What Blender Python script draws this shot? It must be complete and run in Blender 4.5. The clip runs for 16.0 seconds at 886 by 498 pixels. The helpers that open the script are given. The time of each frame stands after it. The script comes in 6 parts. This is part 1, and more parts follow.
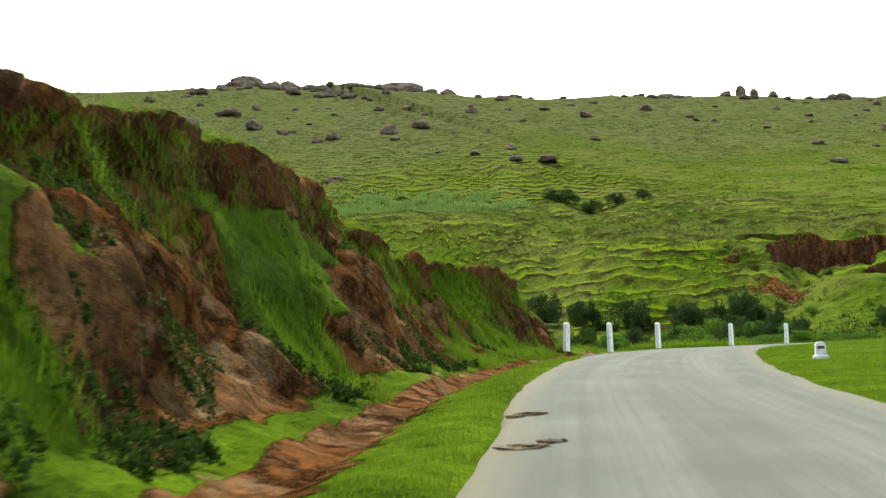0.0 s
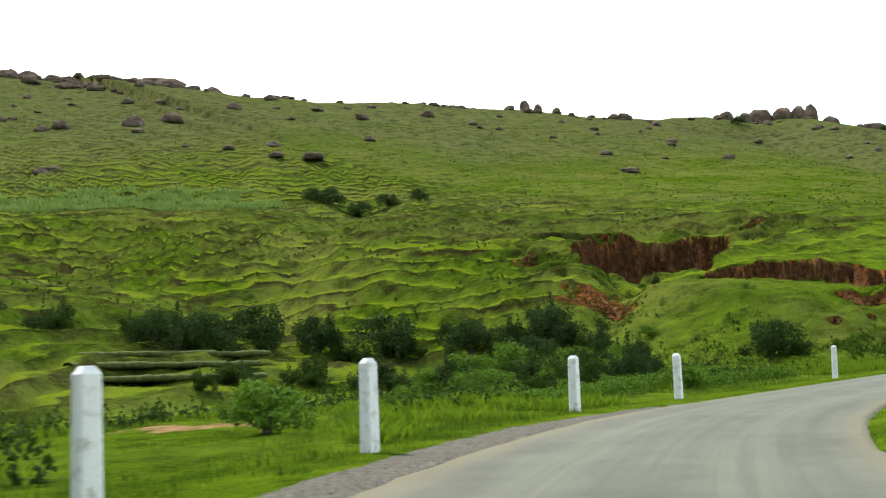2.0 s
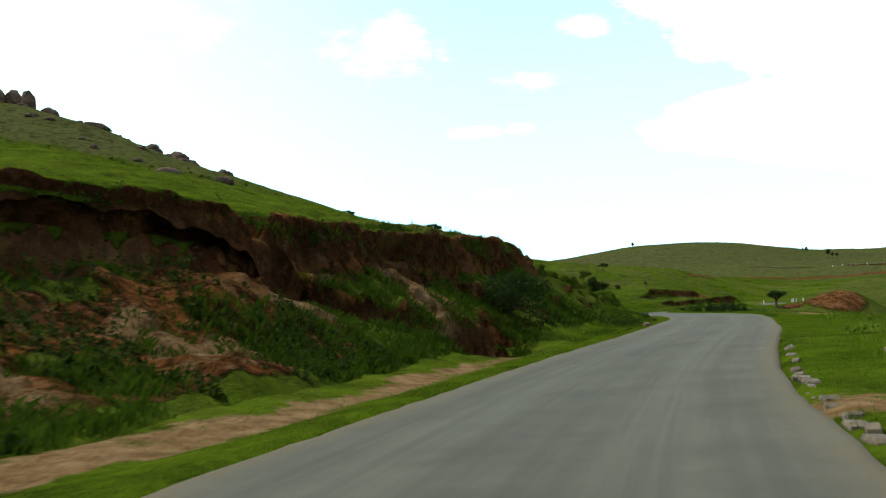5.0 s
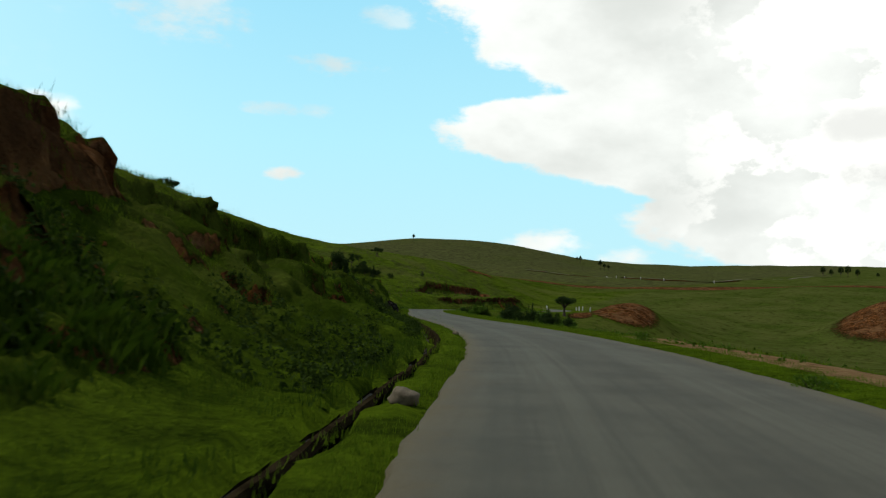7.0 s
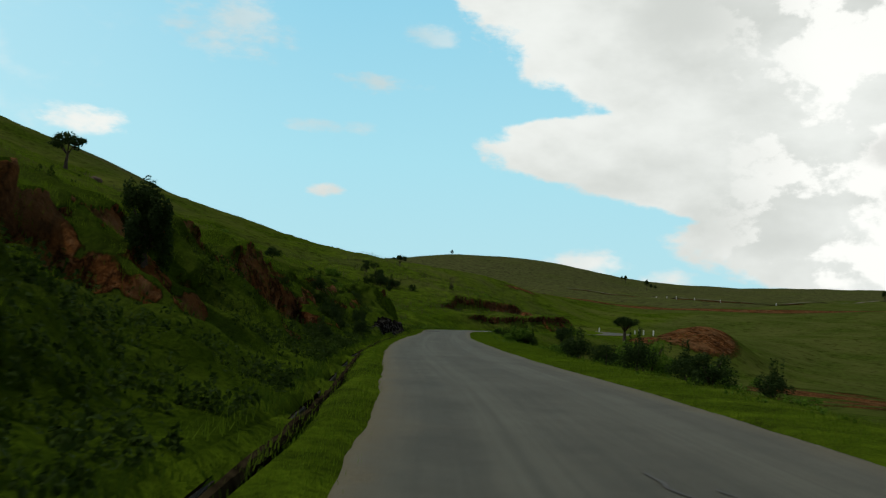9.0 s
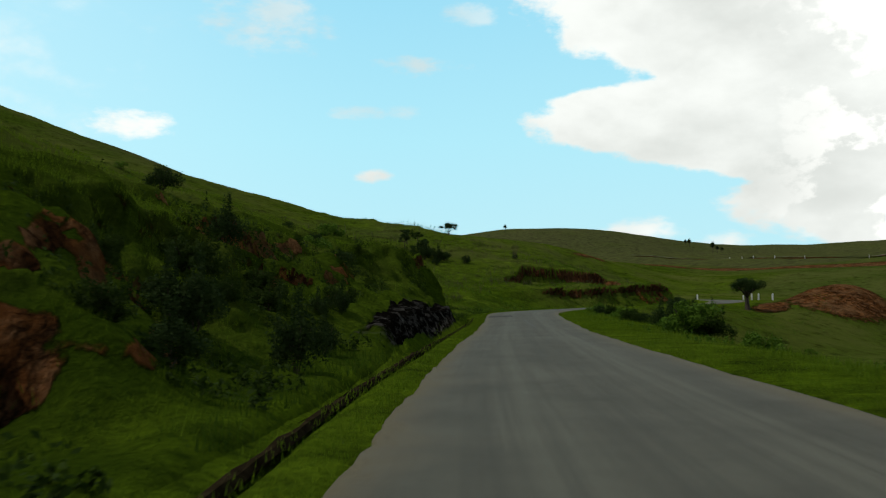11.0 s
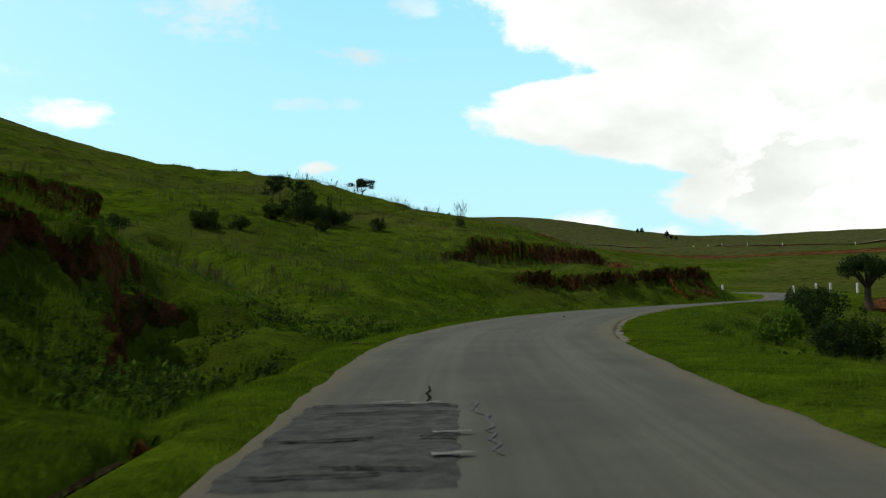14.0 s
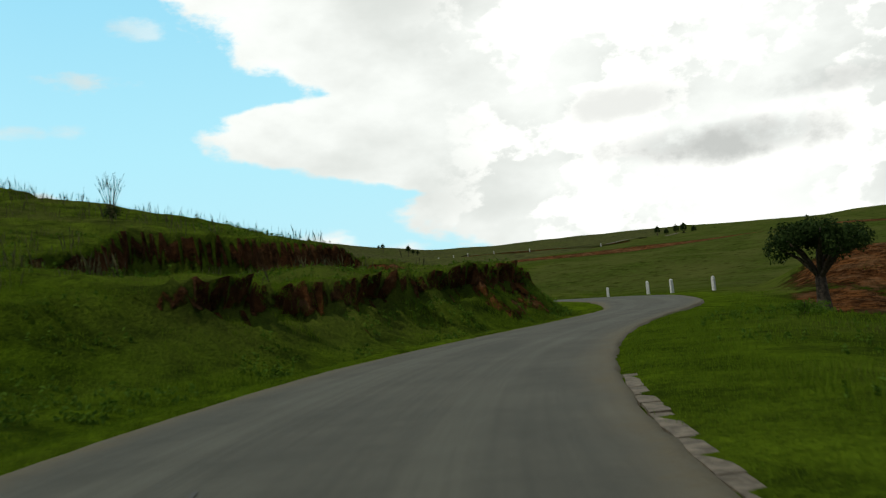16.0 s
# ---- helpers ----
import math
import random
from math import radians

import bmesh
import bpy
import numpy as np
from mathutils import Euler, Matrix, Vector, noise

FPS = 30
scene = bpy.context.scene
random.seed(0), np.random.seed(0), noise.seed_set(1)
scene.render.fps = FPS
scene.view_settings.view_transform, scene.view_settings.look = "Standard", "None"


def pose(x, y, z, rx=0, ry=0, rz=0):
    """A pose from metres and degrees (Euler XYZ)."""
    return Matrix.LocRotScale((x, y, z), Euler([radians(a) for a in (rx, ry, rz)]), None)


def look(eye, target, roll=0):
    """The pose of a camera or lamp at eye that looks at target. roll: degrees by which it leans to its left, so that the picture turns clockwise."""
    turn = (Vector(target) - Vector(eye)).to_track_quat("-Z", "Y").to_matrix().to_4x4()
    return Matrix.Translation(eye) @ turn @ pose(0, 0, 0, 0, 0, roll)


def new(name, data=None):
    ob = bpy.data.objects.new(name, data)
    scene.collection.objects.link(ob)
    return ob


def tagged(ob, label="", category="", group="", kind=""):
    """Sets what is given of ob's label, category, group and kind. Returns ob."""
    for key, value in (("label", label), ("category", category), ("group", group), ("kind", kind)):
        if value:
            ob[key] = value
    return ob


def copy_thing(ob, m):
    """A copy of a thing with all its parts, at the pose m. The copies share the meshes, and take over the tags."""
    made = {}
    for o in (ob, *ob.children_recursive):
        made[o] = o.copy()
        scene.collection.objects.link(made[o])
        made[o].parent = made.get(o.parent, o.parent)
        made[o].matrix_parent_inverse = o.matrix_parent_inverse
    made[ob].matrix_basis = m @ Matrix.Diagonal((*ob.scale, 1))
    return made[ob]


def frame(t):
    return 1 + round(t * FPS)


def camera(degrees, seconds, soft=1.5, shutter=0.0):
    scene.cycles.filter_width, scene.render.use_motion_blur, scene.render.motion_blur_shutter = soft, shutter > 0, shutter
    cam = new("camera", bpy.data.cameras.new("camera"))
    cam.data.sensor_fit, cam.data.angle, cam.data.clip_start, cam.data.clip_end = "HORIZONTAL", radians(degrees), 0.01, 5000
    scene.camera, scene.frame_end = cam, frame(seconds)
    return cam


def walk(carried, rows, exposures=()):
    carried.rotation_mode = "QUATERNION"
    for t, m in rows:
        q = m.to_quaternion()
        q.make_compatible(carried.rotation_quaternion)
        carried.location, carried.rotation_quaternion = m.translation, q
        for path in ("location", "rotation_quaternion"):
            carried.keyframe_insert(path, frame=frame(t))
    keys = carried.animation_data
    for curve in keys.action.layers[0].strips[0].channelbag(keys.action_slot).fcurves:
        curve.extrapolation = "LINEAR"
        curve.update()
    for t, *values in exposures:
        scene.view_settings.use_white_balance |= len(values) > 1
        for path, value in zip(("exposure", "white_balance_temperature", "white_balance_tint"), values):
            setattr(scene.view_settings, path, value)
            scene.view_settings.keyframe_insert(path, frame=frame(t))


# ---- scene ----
# A car drives up a narrow tarred road that winds along a grassy hillside.
cam = camera(47.4, 16.0, soft=1.2, shutter=0.12)
# seconds, eye, turn to the left from +y, tilt up, lean to the left
PATH = [
    (0, (-0.02, -0.03, -0.02), -2.40, 6.89, -1.25),
    (0.5, (1.48, 8.66, 0.54), -1.67, 7.55, -0.40),
    (1, (3.56, 17.23, 0.94), -3.71, 8.04, 0.70),
    (1.5, (6.18, 25.76, 1.33), -9.25, 7.73, -0.18),
    (2, (9.65, 34.09, 1.61), -14.69, 7.88, -1.82),
    (2.5, (14.10, 41.95, 1.86), -22.99, 6.36, -2.90),
    (3, (19.46, 49.10, 2.07), -31.07, 5.61, -3.59),
    (3.5, (25.49, 55.49, 2.28), -37.44, 6.16, -2.54),
    (4, (32.12, 61.17, 2.47), -44.83, 5.86, -2.38),
    (4.5, (39.53, 66.02, 2.83), -51.67, 4.96, -2.62),
    (5, (47.42, 70.31, 3.35), -56.74, 7.09, -2.62),
    (5.5, (55.60, 74.16, 3.92), -61.10, 7.82, -1.45),
    (6, (63.97, 77.66, 4.49), -64.66, 7.60, -0.45),
    (6.5, (72.47, 80.85, 5.07), -67.36, 6.90, 0.49),
    (7, (81.06, 83.80, 5.65), -69.12, 6.18, 1.93),
    (7.5, (89.71, 86.59, 6.21), -69.85, 5.88, 3.94),
    (8, (98.37, 89.35, 6.74), -69.51, 6.47, 4.66),
    (8.5, (106.92, 92.29, 7.26), -68.53, 6.70, 3.69),
    (9, (115.32, 95.53, 7.74), -66.76, 7.12, 3.15),
    (9.5, (123.59, 99.09, 8.23), -65.52, 7.10, 1.52),
    (10, (131.79, 102.89, 8.71), -64.68, 6.80, 0.38),
    (10.5, (139.97, 106.80, 9.21), -64.15, 6.36, -0.18),
    (11, (148.21, 110.67, 9.70), -63.80, 5.91, -0.48),
    (11.5, (156.56, 114.40, 10.20), -63.53, 5.61, -0.67),
    (12, (165.01, 117.95, 10.71), -63.23, 5.60, -0.40),
    (12.5, (173.49, 121.42, 11.20), -63.32, 5.48, 0.26),
    (13, (181.87, 124.92, 11.67), -64.70, 5.45, -0.42),
    (13.5, (190.23, 128.24, 12.14), -65.97, 5.61, 0.74),
    (14, (198.60, 131.33, 12.61), -66.98, 5.45, -0.73),
    (14.5, (206.91, 134.22, 13.10), -69.03, 5.79, -2.49),
    (15, (215.22, 136.87, 13.60), -71.71, 5.26, -2.99),
    (15.5, (223.66, 139.04, 14.08), -76.90, 4.93, -5.09),
    (16, (232.28, 140.52, 14.53), -81.75, 5.92, -5.44),
]


def car_pose(eye, yaw, pitch, lean):
    y, p = radians(yaw), radians(pitch)
    ahead = Vector((-math.sin(y) * math.cos(p), math.cos(y) * math.cos(p), math.sin(p)))
    return look(eye, Vector(eye) + ahead, lean)


EXPOSURE = [(0.0, 1.05), (1.5, 0.9), (3.5, 0.55), (5.0, -0.3), (6.0, -0.85), (7.5, -1.4), (9.0, -1.5), (11.5, -1.25), (12.5, -1.12), (16.0, -1.3)]
walk(cam, [(t, car_pose(eye, yaw, pitch, lean)) for t, eye, yaw, pitch, lean in PATH], EXPOSURE)

# ------------------------------------------------------------------ light
SUN_EL, SUN_AZ = radians(56), radians(-25)  # azimuth clockwise from +y
sun = new("sun", bpy.data.lights.new("sun", "SUN"))
sun.data.energy, sun.data.angle, sun.data.color = 5.0, radians(1.0), (1.0, 0.94, 0.84)
sun_from = Vector((math.sin(SUN_AZ) * math.cos(SUN_EL), math.cos(SUN_AZ) * math.cos(SUN_EL), math.sin(SUN_EL)))
sun.matrix_world = look(sun_from * 200, (0, 0, 0))

world = bpy.data.worlds.new("sky")
scene.world = world
world.use_nodes = True


class Nodes:
    """A small helper to write node trees as expressions."""

    def __init__(self, tree):
        self.tree = tree
        tree.nodes.clear()

    def node(self, kind, **settings):
        n = self.tree.nodes.new(kind)
        for key, value in settings.items():
            if key == "operation":
                n.operation = value
            elif key == "blend_type":
                n.blend_type = value
            elif key == "data_type":
                n.data_type = value
            elif key == "attribute_name":
                n.attribute_name = value
        return n

    def put(self, socket, value):
        if hasattr(value, "is_output"):
            self.tree.links.new(value, socket)
        elif isinstance(value, tuple) and len(value) == 3 and socket.type == "RGBA":
            socket.default_value = (*value, 1)
        else:
            socket.default_value = value

    def math(self, op, a, b=0.0, c=0.0):
        n = self.node("ShaderNodeMath", operation=op)
        for s, v in zip(n.inputs, (a, b, c)):
            self.put(s, v)
        return n.outputs[0]

    def mix(self, fac, a, b, blend="MIX"):
        n = self.node("ShaderNodeMix", data_type="RGBA", blend_type=blend)
        self.put(n.inputs[0], fac), self.put(n.inputs[6], a), self.put(n.inputs[7], b)
        return n.outputs[2]

    def noise(self, vector, scale, detail=4.0, rough=0.55, colour=False):
        n = self.node("ShaderNodeTexNoise")
        if vector is not None:
            self.put(n.inputs["Vector"], vector)
        self.put(n.inputs["Scale"], scale), self.put(n.inputs["Detail"], detail), self.put(n.inputs["Roughness"], rough)
        return n.outputs[1 if colour else 0]

    def ramp(self, fac, stops):
        n = self.node("ShaderNodeValToRGB")
        while len(n.color_ramp.elements) < len(stops):
            n.color_ramp.elements.new(0.5)
        for e, (at, c) in zip(n.color_ramp.elements, stops):
            e.position, e.color = at, (*c, 1) if isinstance(c, tuple) else (c, c, c, 1)
        self.put(n.inputs[0], fac)
        return n.outputs[0]

    def step(self, x, lo, hi):
        n = self.node("ShaderNodeMapRange")
        n.interpolation_type = "SMOOTHSTEP"
        for s, v in zip(n.inputs, (x, lo, hi, 0.0, 1.0)):
            self.put(s, v)
        return n.outputs[0]

    def scaled(self, vector, scale):
        n = self.node("ShaderNodeMapping")
        self.put(n.inputs[0], vector)
        n.inputs[3].default_value = scale
        return n.outputs[0]

    def attribute(self, name):
        return self.node("ShaderNodeAttribute", attribute_name=name).outputs["Fac"]


def build_sky():
    n = Nodes(world.node_tree)
    way = n.node("ShaderNodeTexCoord").outputs["Generated"]
    xyz = n.node("ShaderNodeSeparateXYZ")
    n.put(xyz.inputs[0], way)
    x, y, z = xyz.outputs
    az = n.math("MULTIPLY", n.math("ARCTAN2", x, y), 57.2958)
    el = n.math("MULTIPLY", n.math("ARCSINE", z), 57.2958)
    flat = n.scaled(way, (1.0, 1.0, 1.9))
    billow = n.math("SUBTRACT", n.noise(flat, 16.0, 10.0, 0.6), 0.5)
    wisp = n.math("SUBTRACT", n.noise(n.scaled(way, (1.0, 1.0, 2.6)), 15.0, 9.0, 0.62), 0.5)
    # a great cloud bank whose ragged edge leans over a blue gap
    rim = [(0.0, 96), (4.0, 91), (6.4, 82.4), (8.2, 77.8), (9.2, 80.8), (9.8, 77.2), (11.0, 73.0), (11.9, 69.3), (13.1, 68.2), (14.3, 70.2), (15.1, 75.2), (15.7, 74.6), (16.8, 71.0), (18.2, 69.6), (19.6, 68.8), (20.5, 66.0), (24.0, 62.0), (30.0, 60.0)]
    edge = n.ramp(n.math("DIVIDE", el, 40.0), [(e / 40.0, a / 100.0) for e, a in rim])
    edge = n.math("MULTIPLY", edge, 100.0)
    right = n.step(n.math("ADD", n.math("SUBTRACT", az, edge), n.math("MULTIPLY", billow, 9.0)), -0.5, 1.3)
    right = n.math("MULTIPLY", right, n.math("SUBTRACT", 1.0, n.step(n.math("ADD", az, n.math("MULTIPLY", billow, 30.0)), 112.0, 128.0)))
    behind = n.step(n.math("ADD", az, n.math("MULTIPLY", billow, 30.0)), -48.0, -30.0)
    veil = n.step(n.math("ADD", n.math("SUBTRACT", 35.0, az), n.math("ADD", n.math("MULTIPLY", billow, 30.0), n.math("MULTIPLY", el, 0.2))), -7.0, 14.0)
    mask = n.math("MAXIMUM", right, n.math("MULTIPLY", veil, behind))

    def puff(a, e, wa, we, strength):
        da = n.math("DIVIDE", n.math("SUBTRACT", az, a), wa)
        de = n.math("DIVIDE", n.math("SUBTRACT", el, e), we)
        far = n.math("ADD", n.math("POWER", n.math("ABSOLUTE", da), 2.0), n.math("POWER", n.math("ABSOLUTE", de), 2.0))
        body = n.math("SUBTRACT", n.math("SUBTRACT", 1.0, far), n.math("MULTIPLY", wisp, 5.2))
        return n.math("MULTIPLY", n.step(body, -0.1, 1.25), strength)

    for spot in ((59.9, 10.0, 1.1, 0.45, 1.0), (62.6, 16.2, 2.8, 0.7, 0.65), (46.3, 12.6, 2.1, 0.9, 1.0), (53.6, 18.2, 3.6, 1.9, 0.6), (60.0, 13.6, 2.6, 0.5, 0.5), (75.0, 6.7, 3.0, 0.8, 0.95), (79.5, 5.9, 2.2, 0.7, 0.9), (65.6, 19.2, 1.6, 0.9, 0.5)):
        mask = n.math("MAXIMUM", mask, puff(*spot))
    sky = n.node("ShaderNodeTexSky")
    sky.sky_type, sky.sun_disc, sky.sun_elevation, sky.sun_rotation = "NISHITA", False, SUN_EL, SUN_AZ
    sky.air_density, sky.dust_density, sky.ozone_density = 1.0, 1.2, 1.6
    clear = n.mix(1.0, sky.outputs[0], (0.16, 0.27, 0.3), "MULTIPLY")
    haze = n.ramp(n.math("DIVIDE", el, 60.0), [(0.0, (1.7, 2.4, 2.5)), (0.2, (1.32, 2.42, 2.68)), (0.45, (0.76, 1.95, 2.58)), (1.0, (0.12, 0.22, 0.4))])
    haze = n.mix(n.math("MULTIPLY", n.math("MULTIPLY", n.math("SUBTRACT", 1.0, n.step(az, 34.0, 62.0)), n.step(az, -60.0, -28.0)), n.math("SUBTRACT", 0.5, n.math("MULTIPLY", n.step(el, 25.0, 45.0), 0.5))), haze, (1.85, 2.7, 2.8))
    away = n.math("MAXIMUM", n.step(az, 112.0, 135.0), n.math("SUBTRACT", 1.0, n.step(az, -48.0, -26.0)))
    haze = n.mix(away, haze, n.ramp(n.math("DIVIDE", el, 60.0), [(0.0, (1.15, 1.12, 1.02)), (0.4, (0.8, 0.84, 0.84)), (1.0, (0.3, 0.36, 0.44))]))
    clear = n.mix(0.8, clear, haze)
    # cloud shading: bright heads before a greyer sheet, with dark flat bases low on the bank
    fold = n.noise(n.scaled(way, (1.0, 1.0, 1.5)), 9.0, 11.0, 0.6)
    sheet = n.mix(n.step(n.noise(flat, 4.0, 8.0, 0.55), 0.36, 0.66), (2.5, 2.58, 2.48), (1.85, 1.93, 1.84))
    heads = n.math("MULTIPLY", n.step(n.math("ADD", fold, n.math("MULTIPLY", n.step(az, 84.0, 92.0), 0.05)), 0.5, 0.56), n.step(az, 80.0, 88.0))
    cloud = n.mix(n.math("MULTIPLY", heads, 0.9), sheet, (2.9, 2.92, 2.8))

    def belly(a, e, wa, we):
        da, de = n.math("DIVIDE", n.math("SUBTRACT", az, a), wa), n.math("DIVIDE", n.math("SUBTRACT", el, e), we)
        far = n.math("ADD", n.math("MULTIPLY", da, da), n.math("MULTIPLY", de, de))
        return n.step(n.math("ADD", n.math("SUBTRACT", 1.0, far), n.math("MULTIPLY", n.math("SUBTRACT", fold, 0.5), 4.0)), 0.0, 1.2)

    grey = n.math("MAXIMUM", belly(98.0, 10.2, 8.0, 1.5), n.math("MULTIPLY", belly(93.0, 13.0, 5.0, 1.2), 0.5))
    grey = n.math("MAXIMUM", grey, n.math("MULTIPLY", belly(104.0, 12.5, 7.0, 1.0), 0.7))
    cloud = n.mix(n.math("MULTIPLY", grey, 0.85), cloud, (1.2, 1.25, 1.2))
    mask = n.math("MULTIPLY", mask, n.math("SUBTRACT", 1.0, n.step(el, 27.0, 48.0)))
    out = n.mix(mask, clear, cloud)
    back = n.node("ShaderNodeBackground")
    n.put(back.inputs[0], out), n.put(back.inputs[1], 1.0)
    end = n.node("ShaderNodeOutputWorld")
    n.put(end.inputs[0], back.outputs[0])


build_sky()


# ------------------------------------------------------------------ materials
def material(name, build, rough=0.85, spec=0.3, thin=0.0):
    m = bpy.data.materials.new(name)
    m.use_nodes = True
    n = Nodes(m.node_tree)
    bsdf, out = n.node("ShaderNodeBsdfPrincipled"), n.node("ShaderNodeOutputMaterial")
    n.put(out.inputs[0], bsdf.outputs[0])
    bsdf.inputs["Roughness"].default_value, bsdf.inputs["Specular IOR Level"].default_value = rough, spec
    place = n.node("ShaderNodeNewGeometry").outputs["Position"]
    colour, height, depth = build(n, place, bsdf)
    n.put(bsdf.inputs["Base Color"], colour)
    if thin:
        through_leaf, both = n.node("ShaderNodeBsdfTranslucent"), n.node("ShaderNodeMixShader")
        n.put(through_leaf.inputs[0], colour), n.put(both.inputs[0], thin)
        n.put(both.inputs[1], bsdf.outputs[0]), n.put(both.inputs[2], through_leaf.outputs[0]), n.put(out.inputs[0], both.outputs[0])
    if height is not None:
        bump = n.node("ShaderNodeBump")
        bump.inputs["Strength"].default_value, bump.inputs["Distance"].default_value = 1.0, depth
        n.put(bump.inputs["Height"], height), n.put(bsdf.inputs["Normal"], bump.outputs[0])
    return m


def ground_look(n, place, bsdf):
    soil, dry, lush, trod, path = (n.attribute(k) for k in ("soil", "dry", "lush", "trod", "path"))
    rank = n.attribute("rank")
    level = n.math("ADD", n.attribute("level"), n.math("MULTIPLY", n.noise(place, 0.3, 6.0, 0.68), 2.2))
    fine, mid, wide = n.noise(place, 9.0, 6.0, 0.65), n.noise(place, 0.9, 6.0, 0.6), n.noise(place, 0.07, 5.0, 0.6)
    grass = n.mix(n.ramp(mid, [(0.32, 0.0), (0.68, 1.0)]), (0.0131, 0.024, 0.0022), (0.0459, 0.0792, 0.0044))
    grass = n.mix(n.math("MULTIPLY", n.ramp(fine, [(0.4, 0.0), (0.75, 1.0)]), 0.55), grass, (0.0819, 0.13, 0.0088))
    grass = n.mix(n.math("MULTIPLY", n.ramp(wide, [(0.38, 0.0), (0.62, 1.0)]), 0.6), grass, (0.101, 0.106, 0.0242))
    scrub = n.ramp(n.noise(place, 0.28, 7.0, 0.7), [(0.48, 0.0), (0.62, 1.0)])
    grass = n.mix(n.math("MULTIPLY", dry, 0.8), grass, n.mix(scrub, n.mix(mid, (0.05, 0.056, 0.018), (0.1, 0.096, 0.04)), (0.022, 0.021, 0.015)))
    grass = n.mix(n.math("MULTIPLY", lush, 0.8), grass, n.mix(n.ramp(n.math("ADD", n.math("MULTIPLY", mid, 0.6), n.math("MULTIPLY", fine, 0.4)), [(0.36, 0.0), (0.62, 1.0)]), (0.0153, 0.0312, 0.0022), (0.0958, 0.15, 0.0066)))
    weeds = n.ramp(n.noise(place, 0.42, 7.0, 0.68), [(0.53, 0.0), (0.66, 1.0)])
    grass = n.mix(n.math("MULTIPLY", weeds, 0.75), grass, n.mix(fine, (0.006, 0.011, 0.002), (0.022, 0.036, 0.005)))
    # the bank's rank growth, its colour also darkened for the shade there
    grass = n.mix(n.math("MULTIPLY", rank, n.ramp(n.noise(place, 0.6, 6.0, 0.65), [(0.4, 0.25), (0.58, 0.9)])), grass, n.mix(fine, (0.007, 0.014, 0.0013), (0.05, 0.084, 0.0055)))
    # cattle-trodden steps: risers darkened as shade and bare earth, grassy treads brightened as sunlit
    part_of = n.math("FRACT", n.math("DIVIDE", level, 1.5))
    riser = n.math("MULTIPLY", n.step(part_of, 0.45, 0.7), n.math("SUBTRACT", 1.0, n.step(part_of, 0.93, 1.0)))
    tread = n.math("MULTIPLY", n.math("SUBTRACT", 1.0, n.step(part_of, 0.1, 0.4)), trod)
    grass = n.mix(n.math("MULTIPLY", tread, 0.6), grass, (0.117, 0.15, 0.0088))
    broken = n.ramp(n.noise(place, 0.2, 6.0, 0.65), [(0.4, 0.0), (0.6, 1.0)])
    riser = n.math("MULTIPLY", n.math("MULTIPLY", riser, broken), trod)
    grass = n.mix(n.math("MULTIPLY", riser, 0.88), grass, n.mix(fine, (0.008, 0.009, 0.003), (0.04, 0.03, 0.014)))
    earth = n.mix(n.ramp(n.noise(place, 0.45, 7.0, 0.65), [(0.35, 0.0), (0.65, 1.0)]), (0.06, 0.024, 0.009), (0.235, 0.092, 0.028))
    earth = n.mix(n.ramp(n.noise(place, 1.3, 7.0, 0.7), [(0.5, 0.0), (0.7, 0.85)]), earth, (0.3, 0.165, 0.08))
    # random dark crevice lines stand in for shade on the flatly lit bank
    crease_shade = n.math("ABSOLUTE", n.math("SUBTRACT", n.noise(n.scaled(place, (1.0, 1.0, 0.6)), 1.1, 6.0, 0.62), 0.5))
    earth = n.mix(n.ramp(crease_shade, [(0.0, 0.9), (0.03, 0.5), (0.07, 0.0)]), earth, (0.014, 0.008, 0.004))
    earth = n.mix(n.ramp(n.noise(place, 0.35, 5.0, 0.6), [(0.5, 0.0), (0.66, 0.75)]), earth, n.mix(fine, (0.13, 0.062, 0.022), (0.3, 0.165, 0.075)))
    # shade under overhanging turf painted into the earth, along with dark humus soil
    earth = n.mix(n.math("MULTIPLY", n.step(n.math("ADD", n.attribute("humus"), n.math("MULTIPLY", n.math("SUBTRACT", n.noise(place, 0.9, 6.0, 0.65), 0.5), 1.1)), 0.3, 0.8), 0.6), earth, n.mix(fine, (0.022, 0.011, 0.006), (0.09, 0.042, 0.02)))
    edge = n.math("ADD", soil, n.math("MULTIPLY", n.math("SUBTRACT", n.noise(place, 1.6, 7.0, 0.7), 0.5), 0.9))
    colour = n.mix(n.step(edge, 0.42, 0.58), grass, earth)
    tan = n.mix(n.ramp(n.noise(place, 2.4, 7.0, 0.7), [(0.35, 0.0), (0.68, 1.0)]), (0.13, 0.072, 0.03), (0.29, 0.19, 0.095))
    bare = n.math("ADD", path, n.math("MULTIPLY", n.math("SUBTRACT", n.noise(place, 0.8, 8.0, 0.72), 0.5), 1.7))
    colour = n.mix(n.step(bare, 0.4, 0.62), colour, tan)
    # pale-streaked rock, its near-black base carrying the shade the face lies in
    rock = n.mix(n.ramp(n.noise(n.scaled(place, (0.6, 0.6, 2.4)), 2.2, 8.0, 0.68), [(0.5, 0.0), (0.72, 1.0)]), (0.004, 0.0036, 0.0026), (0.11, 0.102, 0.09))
    grit = n.math("ADD", n.attribute("grit"), n.math("MULTIPLY", n.math("SUBTRACT", n.noise(place, 1.1, 8.0, 0.75), 0.5), 1.5))
    colour = n.mix(n.step(grit, 0.42, 0.6), colour, n.mix(n.ramp(n.noise(place, 14.0, 6.0, 0.75), [(0.35, 0.0), (0.68, 1.0)]), (0.06, 0.053, 0.042), (0.19, 0.172, 0.145)))
